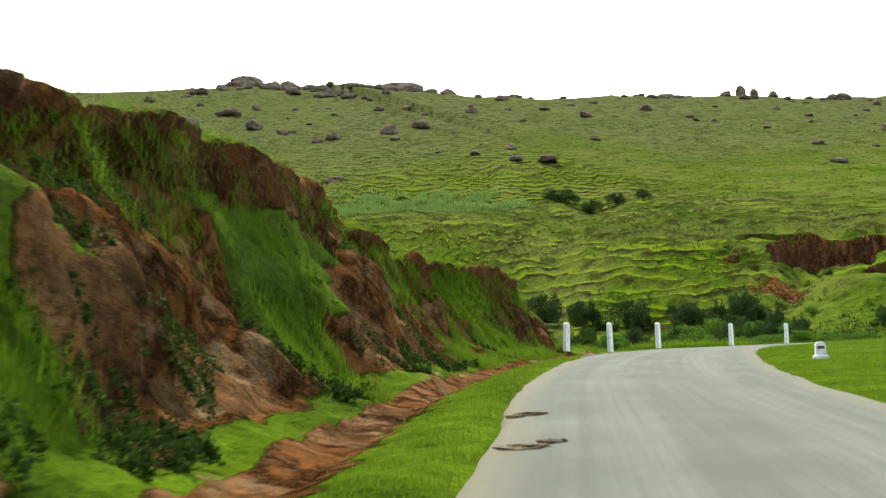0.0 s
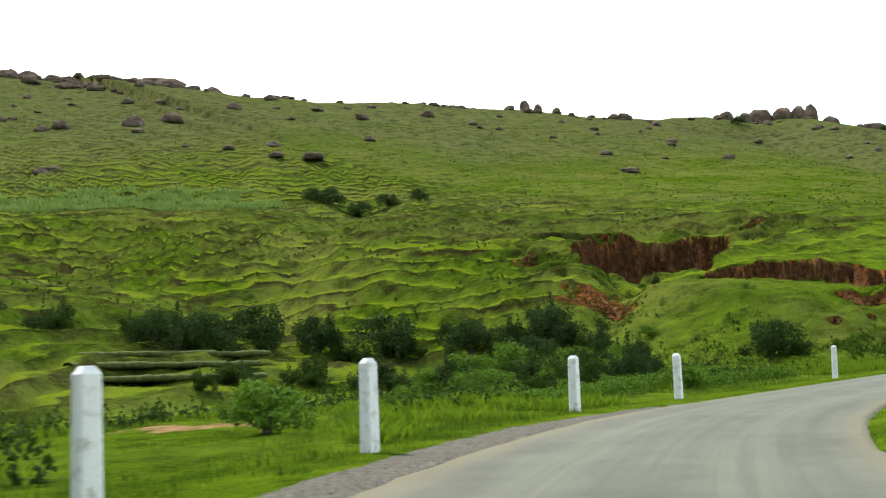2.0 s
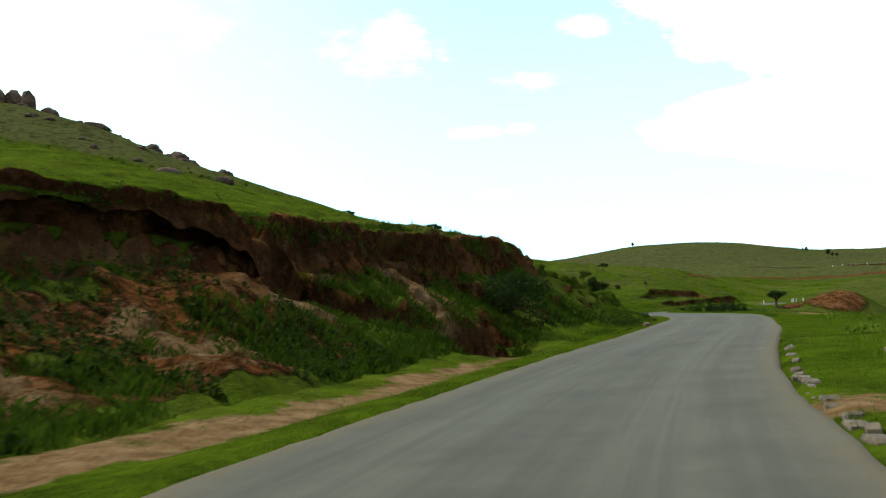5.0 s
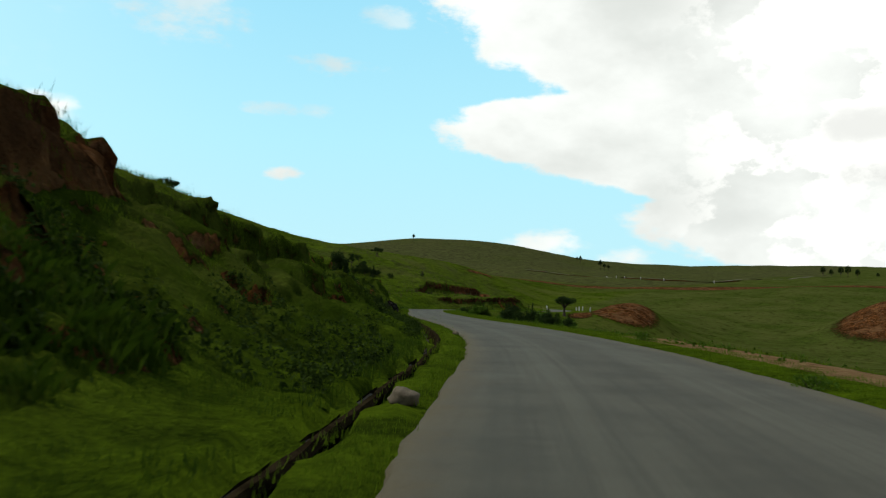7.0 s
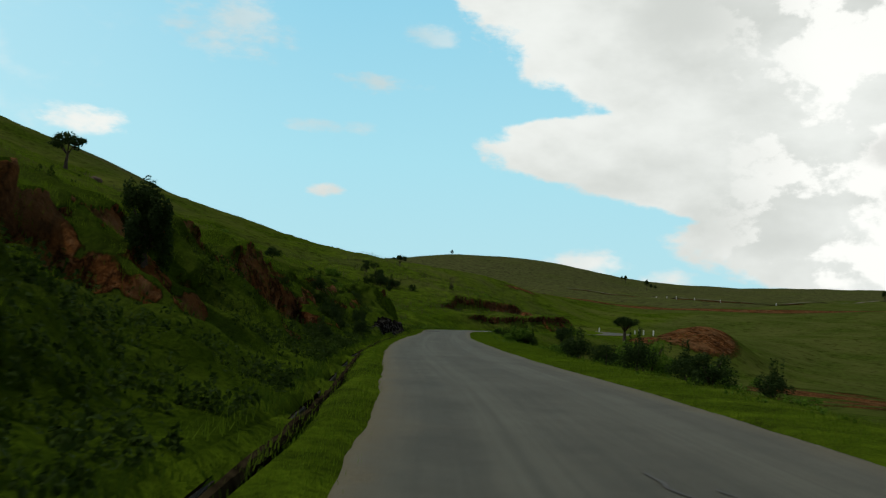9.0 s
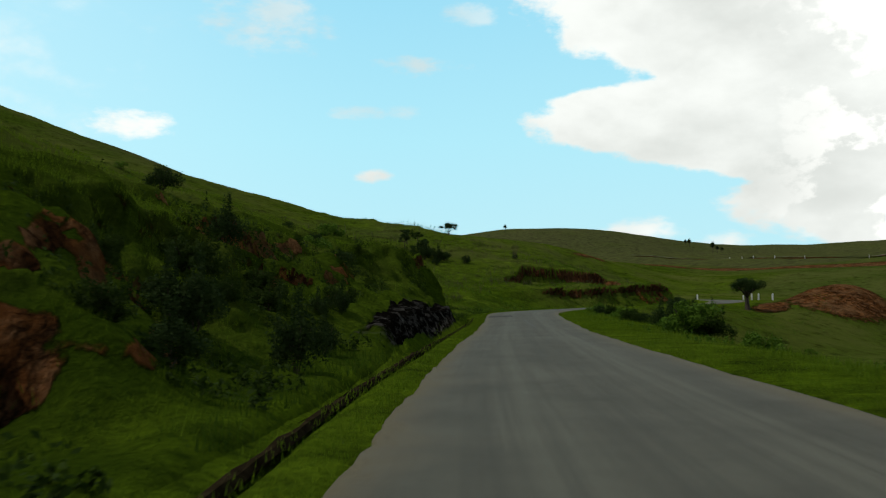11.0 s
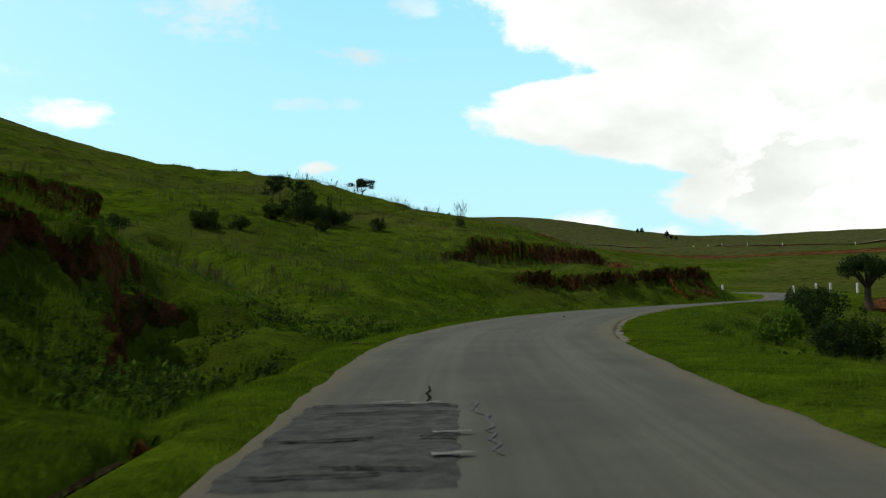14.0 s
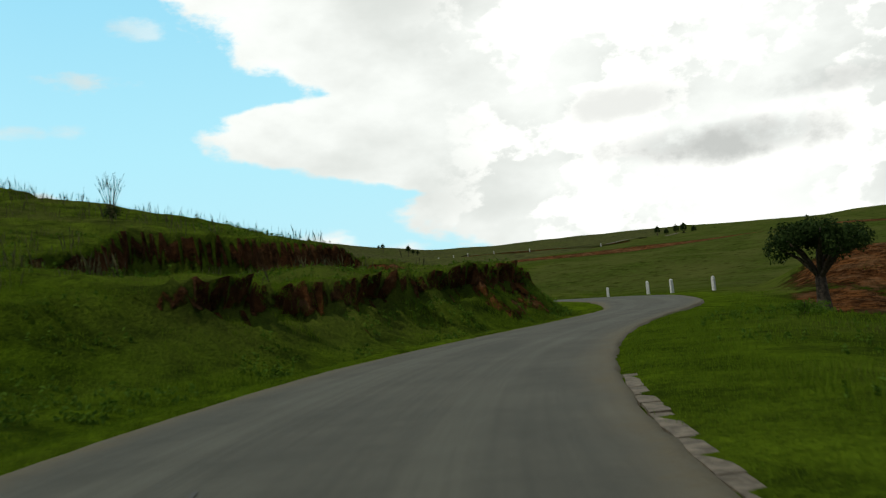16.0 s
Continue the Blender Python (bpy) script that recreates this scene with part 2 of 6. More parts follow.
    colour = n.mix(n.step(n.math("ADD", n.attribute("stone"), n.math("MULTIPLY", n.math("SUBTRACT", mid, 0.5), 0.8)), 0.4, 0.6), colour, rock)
    steps = n.math("MULTIPLY", trod, n.math("MULTIPLY", n.math("SUBTRACT", n.step(part_of, 0.62, 1.0), part_of), 2.6))
    clods = n.math("ADD", n.math("MULTIPLY", n.noise(place, 1.4, 8.0, 0.62), 4.5), n.math("MULTIPLY", n.noise(n.scaled(place, (1.0, 1.0, 0.35)), 3.4, 6.0, 0.6), 1.6))
    clods = n.math("MULTIPLY", clods, n.math("MAXIMUM", n.step(edge, 0.42, 0.58), 0.0))
    height = n.math("ADD", n.math("ADD", n.math("MULTIPLY", fine, 0.5), n.math("MULTIPLY", mid, 1.2)), n.math("ADD", steps, clods))
    return colour, height, 0.26


def tar_look(n, place, bsdf):
    grain, blot = n.noise(place, 60.0, 4.0, 0.7), n.noise(place, 0.55, 7.0, 0.65)
    colour = n.mix(n.ramp(blot, [(0.32, 0.0), (0.7, 1.0)]), (0.0558, 0.0544, 0.0396), (0.0949, 0.0926, 0.0671))
    colour = n.mix(n.math("MULTIPLY", n.ramp(grain, [(0.35, 0.0), (0.7, 1.0)]), 0.35), colour, (0.1, 0.0984, 0.0774))
    # polished wheel tracks and a darker oily middle
    track = n.attribute("track")
    colour = n.mix(n.math("MULTIPLY", n.step(n.math("ADD", track, n.math("MULTIPLY", n.math("SUBTRACT", n.noise(place, 0.35, 6.0, 0.65), 0.5), 1.6)), 0.35, 0.9), 0.4), colour, (0.119, 0.117, 0.086))
    # thin pale scuffs
    scuff = n.ramp(n.noise(place, 1.7, 9.0, 0.78), [(0.63, 0.0), (0.7, 0.8)])
    colour = n.mix(n.math("MULTIPLY", scuff, 0.5), colour, (0.149, 0.145, 0.11))
    # faint streaks along the road
    lane = n.node("ShaderNodeCombineXYZ")
    n.put(lane.inputs[0], n.math("MULTIPLY", n.attribute("side"), 5.0)), n.put(lane.inputs[1], n.math("MULTIPLY", n.attribute("along"), 0.06))
    colour = n.mix(n.math("MULTIPLY", n.ramp(n.noise(lane.outputs[0], 1.0, 7.0, 0.65), [(0.42, 0.0), (0.66, 1.0)]), 0.55), colour, (0.0539, 0.0535, 0.0404))
    worn = n.attribute("worn")
    dust = n.math("ADD", worn, n.math("MULTIPLY", n.math("SUBTRACT", n.noise(place, 1.3, 8.0, 0.75), 0.5), 2.0))
    colour = n.mix(n.math("MULTIPLY", n.step(n.math("ADD", worn, n.math("MULTIPLY", n.math("SUBTRACT", n.noise(place, 0.3, 6.0, 0.7), 0.5), 1.4)), 0.05, 0.9), 0.45), colour, (0.14, 0.115, 0.0671))
    colour = n.mix(n.step(dust, 0.55, 0.95), colour, n.mix(n.noise(place, 22.0, 5.0, 0.7), (0.0465, 0.043, 0.0284), (0.158, 0.129, 0.0731)))
    return colour, n.math("ADD", grain, n.math("MULTIPLY", n.noise(place, 12.0, 5.0, 0.6), 0.5)), 0.006


def rock_look(n, place, bsdf):
    a, b = n.noise(place, 0.35, 8.0, 0.65), n.noise(place, 2.2, 8.0, 0.7)
    colour = n.mix(n.ramp(a, [(0.35, 0.0), (0.65, 1.0)]), (0.058, 0.044, 0.033), (0.17, 0.128, 0.094))
    colour = n.mix(n.ramp(b, [(0.5, 0.0), (0.72, 0.7)]), colour, (0.03, 0.029, 0.026))
    return colour, n.math("ADD", a, b), 0.3


def leaf_look(dark, light):
    def build(n, place, bsdf):
        pick = n.node("ShaderNodeNewGeometry").outputs["Random Per Island"]
        bsdf.inputs["Subsurface Weight"].default_value = 0.0
        return n.mix(pick, n.mix(n.noise(place, 0.8, 3.0), dark, light), light), None, 0
    return build


def paint_look(n, place, bsdf):
    dirt = n.noise(place, 7.0, 7.0, 0.7)
    colour = n.mix(n.ramp(dirt, [(0.5, 0.0), (0.7, 0.85)]), (0.6, 0.6, 0.57), (0.27, 0.245, 0.2))
    return colour, n.noise(place, 40.0, 3.0), 0.006


def plain_look(a, b, scale=5.0, depth=0.01):
    def build(n, place, bsdf):
        f = n.noise(place, scale, 6.0, 0.65)
        return n.mix(n.ramp(f, [(0.35, 0.0), (0.68, 1.0)]), a, b), f, depth
    return build


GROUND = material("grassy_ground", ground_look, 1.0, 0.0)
TAR = material("weathered_tar", tar_look, 0.85, 0.12)
ROCK = material("granite", rock_look, 1.0, 0.0)
PAINT = material("chalky_white_paint", paint_look, 0.8, 0.2)
GRASS = material("grass_blades", leaf_look((0.0393, 0.072, 0.0033), (0.109, 0.17, 0.0088)), 0.8, 0.05, 0.45)
# rough bank grass, its green darkened for the shade on the banks
SHADED_GRASS = material("shaded_grass_blades", leaf_look((0.00983, 0.024, 0.0022), (0.0459, 0.084, 0.0055)), 0.8, 0.05, 0.45)
LEAF = material("dark_leaves", leaf_look((0.008, 0.018, 0.005), (0.03, 0.052, 0.012)), 0.85, 0.05, 0.3)
WEED = material("weed_leaves", leaf_look((0.008, 0.018, 0.003), (0.034, 0.058, 0.008)), 0.85, 0.05, 0.3)
BRIGHT_LEAF = material("shrub_leaves", leaf_look((0.022, 0.056, 0.005), (0.085, 0.155, 0.015)), 0.85, 0.05, 0.3)
MAIZE_LEAF = material("maize_leaves", leaf_look((0.07, 0.13, 0.022), (0.17, 0.24, 0.06)), 0.85, 0.05, 0.3)
BARK = material("bark", plain_look((0.03, 0.024, 0.018), (0.09, 0.07, 0.05), 9.0, 0.02), 0.95, 0.1)
KERB_STONE = material("kerb_stone", plain_look((0.07, 0.058, 0.038), (0.2, 0.165, 0.115), 5.0, 0.03), 0.9, 0.2)
# brown stained concrete, darkened for the shade on its road-facing side
CONCRETE = material("stained_shaded_concrete", plain_look((0.02, 0.017, 0.009), (0.085, 0.066, 0.04), 4.0, 0.03), 0.9, 0.2)
DRY_STALK = material("dry_stalks", plain_look((0.06, 0.06, 0.025), (0.13, 0.12, 0.05), 9.0, 0.0), 0.9, 0.1)

# ------------------------------------------------------------------ the road's line
ROAD = [(-3.9, -29.8, -3.05), (0.2, -6.3, -1.55), (2.3, 5.8, -0.78), (4.4, 17.4, -0.19), (7.7, 29.1, 0.29), (12.1, 39.9, 0.64), (18.8, 50.3, 0.93),
        (27.4, 58.6, 1.2), (37.3, 66.2, 1.61), (47.76, 71.64, 2.26), (59.34, 75.88, 3.02), (70.7, 79.2, 3.78), (82.5, 82.4, 4.55), (105.45, 89.7, 5.98),
        (127.7, 98.93, 7.27), (149.25, 109.5, 8.58), (170.95, 119.2, 9.88), (193.06, 128.3, 11.13), (215.57, 137.44, 12.48), (227.0, 140.8, 13.11), (239.0, 142.85, 13.74),
        (250.7, 143.1, 14.35), (262.0, 141.8, 14.9), (274.0, 139.3, 15.5), (286.0, 137.6, 16.1), (298.0, 138.4, 16.95), (308.0, 142.5, 17.65), (314.5, 149.0, 18.2),
        (319.0, 157.5, 18.7), (328.0, 163.0, 19.3), (345.0, 165.0, 20.3), (372.0, 162.0, 21.5)]
HALF = 2.45  # usual half width; the tar widens in the upper bend


def spline(points, step):
    p = np.array(points, float)
    p = np.vstack([2 * p[0] - p[1], p, 2 * p[-1] - p[-2]])
    out = []
    for i in range(1, len(p) - 2):
        a, b, c, d = p[i - 1 : i + 3]
        for t in np.linspace(0, 1, max(2, int(np.linalg.norm(c - b) / step)), endpoint=False):
            out.append(0.5 * (2 * b + (c - a) * t + (2 * a - 5 * b + 4 * c - d) * t * t + (3 * b - a - 3 * c + d) * t**3))
    out.append(p[-2])
    return np.array(out)


LINE = spline(ROAD, 0.5)
for _ in range(12):
    LINE[1:-1] = (LINE[:-2] + 2 * LINE[1:-1] + LINE[2:]) / 4
RUN = np.r_[0, np.cumsum(np.linalg.norm(np.diff(LINE[:, :2], axis=0), axis=1))]
RUN -= RUN[np.argmin(np.hypot(LINE[:, 0] - 1.2, LINE[:, 1]))]
TANGENT = np.gradient(LINE[:, :2], axis=0)
TANGENT /= np.linalg.norm(TANGENT, axis=1)[:, None]
SIDE = np.stack([TANGENT[:, 1], -TANGENT[:, 0]], 1)  # to the right
WIDTHS = ([-60, 10, 18, 27, 76, 92, 103, 125, 140, 156, 180, 208, 231, 250, 262, 280, 290, 297, 306, 325, 420], [2.1, 2.1, 2.22, 2.45, 2.45, 2.62, 2.42, 2.58, 2.68, 2.5, 2.6, 2.36, 2.0, 2.15, 2.36, 2.68, 2.8, 2.92, 2.95, 2.6, 2.5])


def half_at(run):
    return np.interp(run, *WIDTHS)


# the hillside follows the road's general course, without its last turn uphill
LAST = int(np.argmin(np.abs(LINE[:, 0] - 288)))
COURSE = np.vstack([LINE[:LAST], LINE[LAST - 1] + np.arange(1, 500)[:, None] * np.array([0.98, -0.05, 0.05])])
COURSE_RUN = np.r_[RUN[:LAST], RUN[LAST - 1] + np.arange(1, 500) * 0.98]


def follow(line, run):
    t = np.gradient(line[:, :2], axis=0)
    return t / np.linalg.norm(t, axis=1)[:, None]


COURSE_TANGENT = follow(COURSE, COURSE_RUN)


def road_frame(x, y, course=False):
    """Run along the road, offset to its right and its height, for arrays of places."""
    line, runs, tangent = (COURSE, COURSE_RUN, COURSE_TANGENT) if course else (LINE, RUN, TANGENT)
    side_way = np.stack([tangent[:, 1], -tangent[:, 0]], 1)
    run, off, high = np.empty(len(x)), np.empty(len(x)), np.empty(len(x))
    coarse = line[::4]
    for a in range(0, len(x), 20000):
        px, py = x[a : a + 20000], y[a : a + 20000]
        k = ((px[:, None] - coarse[None, :, 0]) ** 2 + (py[:, None] - coarse[None, :, 1]) ** 2).argmin(1) * 4
        near = np.clip(k[:, None] + np.arange(-4, 5)[None], 0, len(line) - 1)
        best = ((px[:, None] - line[near, 0]) ** 2 + (py[:, None] - line[near, 1]) ** 2).argmin(1)
        k = near[np.arange(len(px)), best]
        dx, dy = px - line[k, 0], py - line[k, 1]
        along = dx * tangent[k, 0] + dy * tangent[k, 1]
        side = dx * side_way[k, 0] + dy * side_way[k, 1]
        far = np.hypot(dx, dy)
        run[a : a + 20000] = runs[k] + np.clip(along, -0.5, 0.5)
        off[a : a + 20000] = np.where(far > 3, np.sign(side) * far, side)
        high[a : a + 20000] = np.interp(run[a : a + 20000], runs, line[:, 2])
    return run, off, high


def smooth(x, lo, hi):
    t = np.clip((x - lo) / (hi - lo), 0, 1)
    return t * t * (3 - 2 * t)


def lattice(seed):
    return np.random.RandomState(seed).rand(256, 256)


LATTICES = [lattice(k) for k in range(6)]


def value_noise(x, y, size, seed=0):
    """Smooth noise from -1 to 1 with bumps of about that size in metres."""
    g = LATTICES[seed % 6]
    u, v = x / size + 37.3 * seed, y / size + 91.7 * seed
    i, j = np.floor(u).astype(int), np.floor(v).astype(int)
    a, b = u - i, v - j
    a, b = a * a * (3 - 2 * a), b * b * (3 - 2 * b)
    i0, i1, j0, j1 = i % 256, (i + 1) % 256, j % 256, (j + 1) % 256
    return 2 * ((g[i0, j0] * (1 - a) + g[i1, j0] * a) * (1 - b) + (g[i0, j1] * (1 - a) + g[i1, j1] * a) * b) - 1


def rough_noise(x, y, size, octaves=4, seed=0):
    out, amp, norm = 0, 1.0, 0
    for k in range(octaves):
        out, norm = out + amp * value_noise(x, y, size / 2**k, seed + k), norm + amp
        amp *= 0.55
    return out / norm


# The uphill bank along the road: run, foot and lip (metres out from the tar), lip height, slope above
BANK = [(-40, 2.2, 5.2, 3.4, 0.05), (12, 2.2, 5.2, 3.5, 0.05), (18, 2.1, 5.0, 3.9, 0.05), (20.8, 2.1, 5.0, 4.0, 0.04), (22.2, 2.1, 5.0, 3.3, 0.03), (28, 2.0, 4.8, 3.2, 0.0), (33, 2.0, 4.6, 3.0, 0.0), (36.5, 2.4, 4.6, 2.9, 0.0), (38.2, 2.7, 4.6, 2.7, 0.0),
        (39.2, 3.0, 4.8, 1.5, 0.0), (40.0, 3.0, 5.0, 0.2, 0.0),
        (45, 4.0, 30.0, -0.7, 0.24), (84, 5.0, 28.0, 0.3, 0.24), (94, 4.5, 16.0, 4.4, 0.22), (102, 2.8, 11.0, 4.3, 0.22), (114, 2.3, 7.8, 3.9, 0.22), (128, 1.8, 6.5, 3.9, 0.3),
        (143, 1.5, 7.6, 4.2, 0.3), (150, 1.5, 8.0, 3.7, 0.34), (190, 1.5, 7.0, 3.4, 0.37), (240, 1.5, 6.0, 3.2, 0.37), (246, 1.7, 4.6, 3.2, 0.34), (252, 1.8, 4.4, 3.4, 0.3), (258.8, 1.9, 4.2, 3.45, 0.3), (260.2, 1.9, 5.6, 3.0, 0.36), (266, 2.0, 7.0, 3.5, 0.36), (277, 2.3, 8.5, 3.75, 0.34), (281, 2.8, 10.0, 3.0, 0.34),
        (290, 3.0, 15.0, 2.2, 0.33)]
BANK_END = [(304, 2.2, 9.0, 2.0, 0.22), (312, 1.8, 5.0, 2.2, 0.17), (338, 1.5, 4.0, 2.7, 0.16), (343, 1.5, 4.0, 1.6, 0.17), (350, 3.0, 8.0, 0.6, 0.17), (420, 3.0, 8.0, 0.5, 0.12)]
BANKS = np.array(BANK + BANK_END)


def scarp(x, y, line, drop, reach):
    """Ground lost below a broken edge: how far the ground drops under the line, fading downhill; uphill lies to the line's left."""
    low = np.zeros(len(x))
    box = (x > min(p[0] for p in line) - reach - 2) & (x < max(p[0] for p in line) + reach + 2) & (y > min(p[1] for p in line) - reach - 2) & (y < max(p[1] for p in line) + reach + 2)
    px, py = x[box], y[box]
    if not len(px):
        return low
    px, py = px + 0.5 * rough_noise(px, py, 2.2, 3, 3), py + 0.5 * rough_noise(px, py, 2.2, 3, 4)
    best, side, taper = np.full(len(px), 1e9), np.zeros(len(px)), np.ones(len(px))
    total = sum(math.dist(a, b) for a, b in zip(line, line[1:]))
    gone = 0.0
    for a, b in zip(line, line[1:]):
        long = math.dist(a, b)
        ux, uy = (b[0] - a[0]) / long, (b[1] - a[1]) / long
        t = np.clip((px - a[0]) * ux + (py - a[1]) * uy, 0, long)
        dx, dy = px - a[0] - t * ux, py - a[1] - t * uy
        far = np.hypot(dx, dy)
        closer = far < best
        best = np.where(closer, far, best)
        side = np.where(closer, dx * uy - dy * ux, side)
        at = (gone + t) / total
        taper = np.where(closer, smooth(at, 0, 0.07) * smooth(1 - at, 0, 0.07), taper)
        gone += long
    below = side > 0
    TREAD["lip"][box] = np.maximum(TREAD["lip"][box], np.where(below, taper * (1 - smooth(best, 0.2, 0.5)) * min(1.0, drop / 1.2), 0))
    low[box] = np.where(below, drop * taper * smooth(best, 0.0, 0.45) * (1 - smooth(best, reach * (0.5 if drop > 4 else 0.2), reach)), 0)
    return low


SCARPS = [
    ([(41.5, 112.0), (43.5, 118.0), (49.5, 125.5), (54.5, 127.0), (59.0, 126.0), (62.5, 122.8), (56.5, 113.5), (51.5, 107.8)], 4.6, 20.0),
    ([(50.5, 108.0), (53.5, 105.6), (57.0, 104.4), (60.5, 101.4), (58.2, 97.0), (60.5, 93.5)], 1.7, 12.0),
    ([(60.5, 93.2), (64.0, 91.8), (67.2, 90.2), (67.8, 87.8), (70.3, 86.6), (73.0, 86.8), (77.0, 88.3)], 1.1, 3.0),
    ([(259.0, 158.0), (267.0, 159.0), (275.0, 161.3), (280.0, 156.0), (285.0, 152.0)], 2.0, 9.0),
    ([(97.0, 99.0), (104.7, 101.2), (112.0, 104.0), (118.5, 106.2), (125.0, 108.2), (131.0, 111.0)], 1.7, 3.4),
    ([(101.0, 96.6), (107.0, 98.6), (112.5, 100.6), (117.0, 101.6)], 0.8, 2.4),
    ([(138.0, 113.4), (144.0, 116.4), (150.0, 118.8), (156.0, 120.2)], 1.3, 3.4),
    ([(209.0, 140.6), (214.0, 145.0), (219.0, 149.6), (224.0, 152.5)], 1.3, 3.6),
    ([(229.0, 149.5), (236.0, 158.0), (240.5, 164.0), (243.5, 169.0)], 1.3, 4.0),
    ([(205.0, 141.5), (209.0, 144.0), (213.0, 146.0), (221.0, 148.0)], 1.0, 4.0),
]


EASE = 0.36
TREAD = {}


def height(x, y):
    run0, off0, high0 = road_frame(x, y)
    run, off, high = road_frame(x, y, True)
    half = half_at(run0)
    foot, lip, top, slope = (np.interp(run, BANKS[:, 0], BANKS[:, k]) for k in range(1, 5))
    q = -off - half_at(run)
    wob = rough_noise(x, y, 3.5, 4, 1)
    coarse = rough_noise(x, y, 14.0, 4, 2)
    qq = q + (0.7 * wob + 0.28 * rough_noise(x, y, 1.3, 3, 4)) * smooth(q, 1.2, 3.0)
    # the cut face: talus below, a steeper scarp above
    t = np.clip((qq - foot) / np.maximum(lip - foot, 0.5), 0, 1)
    share = np.where(run < 41, 0.7, np.where(run < 137, 0.64, 0.58 + 0.24 * smooth(run, 238, 246) * (1 - smooth(run, 276, 284)))) / 0.85
    talus = share * smooth(np.full_like(t, 0.78), 0, 1.05)
    face = np.where(t < 0.78, share * smooth(t, 0, 1.05), talus + (1 - talus) * smooth(t, 0.78, 0.97))
    gentle = smooth(run, 39, 46) * (1 - smooth(run, 92, 101))
    openness = np.maximum(gentle, np.maximum(smooth(run, 278, 286) * (1 - smooth(run, 300, 310)), 0.45 * smooth(run, 138, 150) * (1 - smooth(run, 250, 255))))
    face = face * (1 - openness) + smooth(t, 0, 1) * openness
    bank = high + top * face
    east = smooth(x + 0.3 * y, 60, 330)
    above = np.maximum(qq - lip, 0)
    fall_off = 1 - 0.75 * smooth(x, 300, 460)
    ease = 1 - EASE * smooth(x + 0.12 * y, 200, 335) * (1 - 0.9 * np.maximum(smooth(y, 250, 330) * (1 - smooth(x, 195, 245)), smooth(y, 385, 440) * (1 - smooth(x, 235, 275))))
    near_hill = bank + slope * ease * np.minimum(above, 40)
    far_hill = high + 4.2 + (0.22 + 0.17 * east) * ease * np.minimum(above, 40)
    apart = smooth(above, 18, 60) * np.maximum(smooth(run, 95, 110), 0.999 * smooth(above, 60, 110))
    hill = near_hill * (1 - apart) + far_hill * apart
    hill = hill + (0.21 + 0.135 * east) * ease * fall_off * np.clip(above - 40, 0, 90) + (0.375 - 0.015 * east) * fall_off * np.maximum(above - 130, 0)
    hill = hill - 9 * np.exp(-(((x - 330) / 34) ** 2) - ((y - 385) / 60) ** 2) - 4.5 * np.exp(-(((x - 318) / 40) ** 2) - ((y - 215) / 20) ** 2)
    hill = hill + 3.6 * np.exp(-(((x - 302) / 24) ** 2) - ((y - 183) / 11) ** 2) + 3.0 * np.exp(-(((x - 264) / 16) ** 2) - ((y - 176) / 9) ** 2)
    hill = hill + 0.12 * np.clip(y - 240, 0, 150) * smooth(x, 225, 290) * (1 - smooth(x, 320, 430))
    hill = hill + 2.1 * np.exp(-(((x - 287) / 22) ** 2) - ((y - 164) / 12) ** 2) * smooth(q, 6, 14) + 2.6 * np.exp(-(((x - 307) / 22) ** 2) - ((y - 171) / 13) ** 2) * smooth(q, 6, 14)
    hill = np.where(run < 36, bank + 0.0 * above - 0.12 * np.maximum(above - 3, 0) * smooth(q, 8, 20), hill)
    left = hill
    # the ditch beside the tar
    ditch = 0.16 + 0.0 * run
    ditch = np.where((run > 126) & (run < 262), 0.5, ditch)
    dq = np.where((run > 126) & (run < 262), 0.91, 1.5)
    ditchw = np.where((run > 126) & (run < 262), 0.17, 0.55)
    left = left - ditch * np.exp(-(((q - dq) / ditchw) ** 2)) * (1 - gentle)
    left = left + (0.10 * wob + 0.05 * coarse) * smooth(q, 0.8, 3) + 0.5 * coarse * smooth(q, 8, 40) + 0.22 * wob * smooth(q, 2, 4) * (1 - smooth(q, 9, 16))
    # cattle-trodden terracettes across the slope
    open_hill = smooth(q, 36, 80) * (1 - smooth(run, 115, 160))
    left = left + 2.4 * rough_noise(x, y, 48.0, 3, 1) * open_hill
    stream = np.interp(y, [95, 131, 160, 222], [12, 18.2, 28.6, 43.5]) + 2.5 * rough_noise(x, y, 12.0, 2, 5)
    left = left - 2.0 * np.exp(-(((x - stream) / 5) ** 2)) * smooth(y, 98, 125) * (1 - smooth(y, 215, 245))
    left = left + 0.55 * rough_noise(x, y, 5.0, 3, 3) * smooth(q, 1.8, 4) * (1 - smooth(q, 12, 20)) * np.maximum(smooth(run, 138, 150) * (1 - smooth(run, 256, 266)), 1.1 * (run < 40))
    left = left + 0.3 * rough_noise(x, y, 1.7, 3, 5) * smooth(q, 1.6, 2.6) * (1 - smooth(q, 12, 18)) * smooth(run, 134, 146) * (1 - smooth(run, 256, 266))
    # the low rock face beside the drain
    ledge = smooth(run, 217, 224) * (1 - smooth(run, 244, 249))
    left = left + (0.8 + 0.3 * rough_noise(x, y, 1.8, 3, 4)) * ledge * smooth(q, 1.05, 1.6) * (1 - smooth(q, 2.0, 5.5))
    level = left + 2.0 * rough_noise(x, y, 16.0, 3, 4) + 1.1 * rough_noise(x, y, 5.5, 3, 1)
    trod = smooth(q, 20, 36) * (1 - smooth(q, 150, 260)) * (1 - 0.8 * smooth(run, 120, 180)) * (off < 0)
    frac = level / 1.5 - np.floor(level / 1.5)
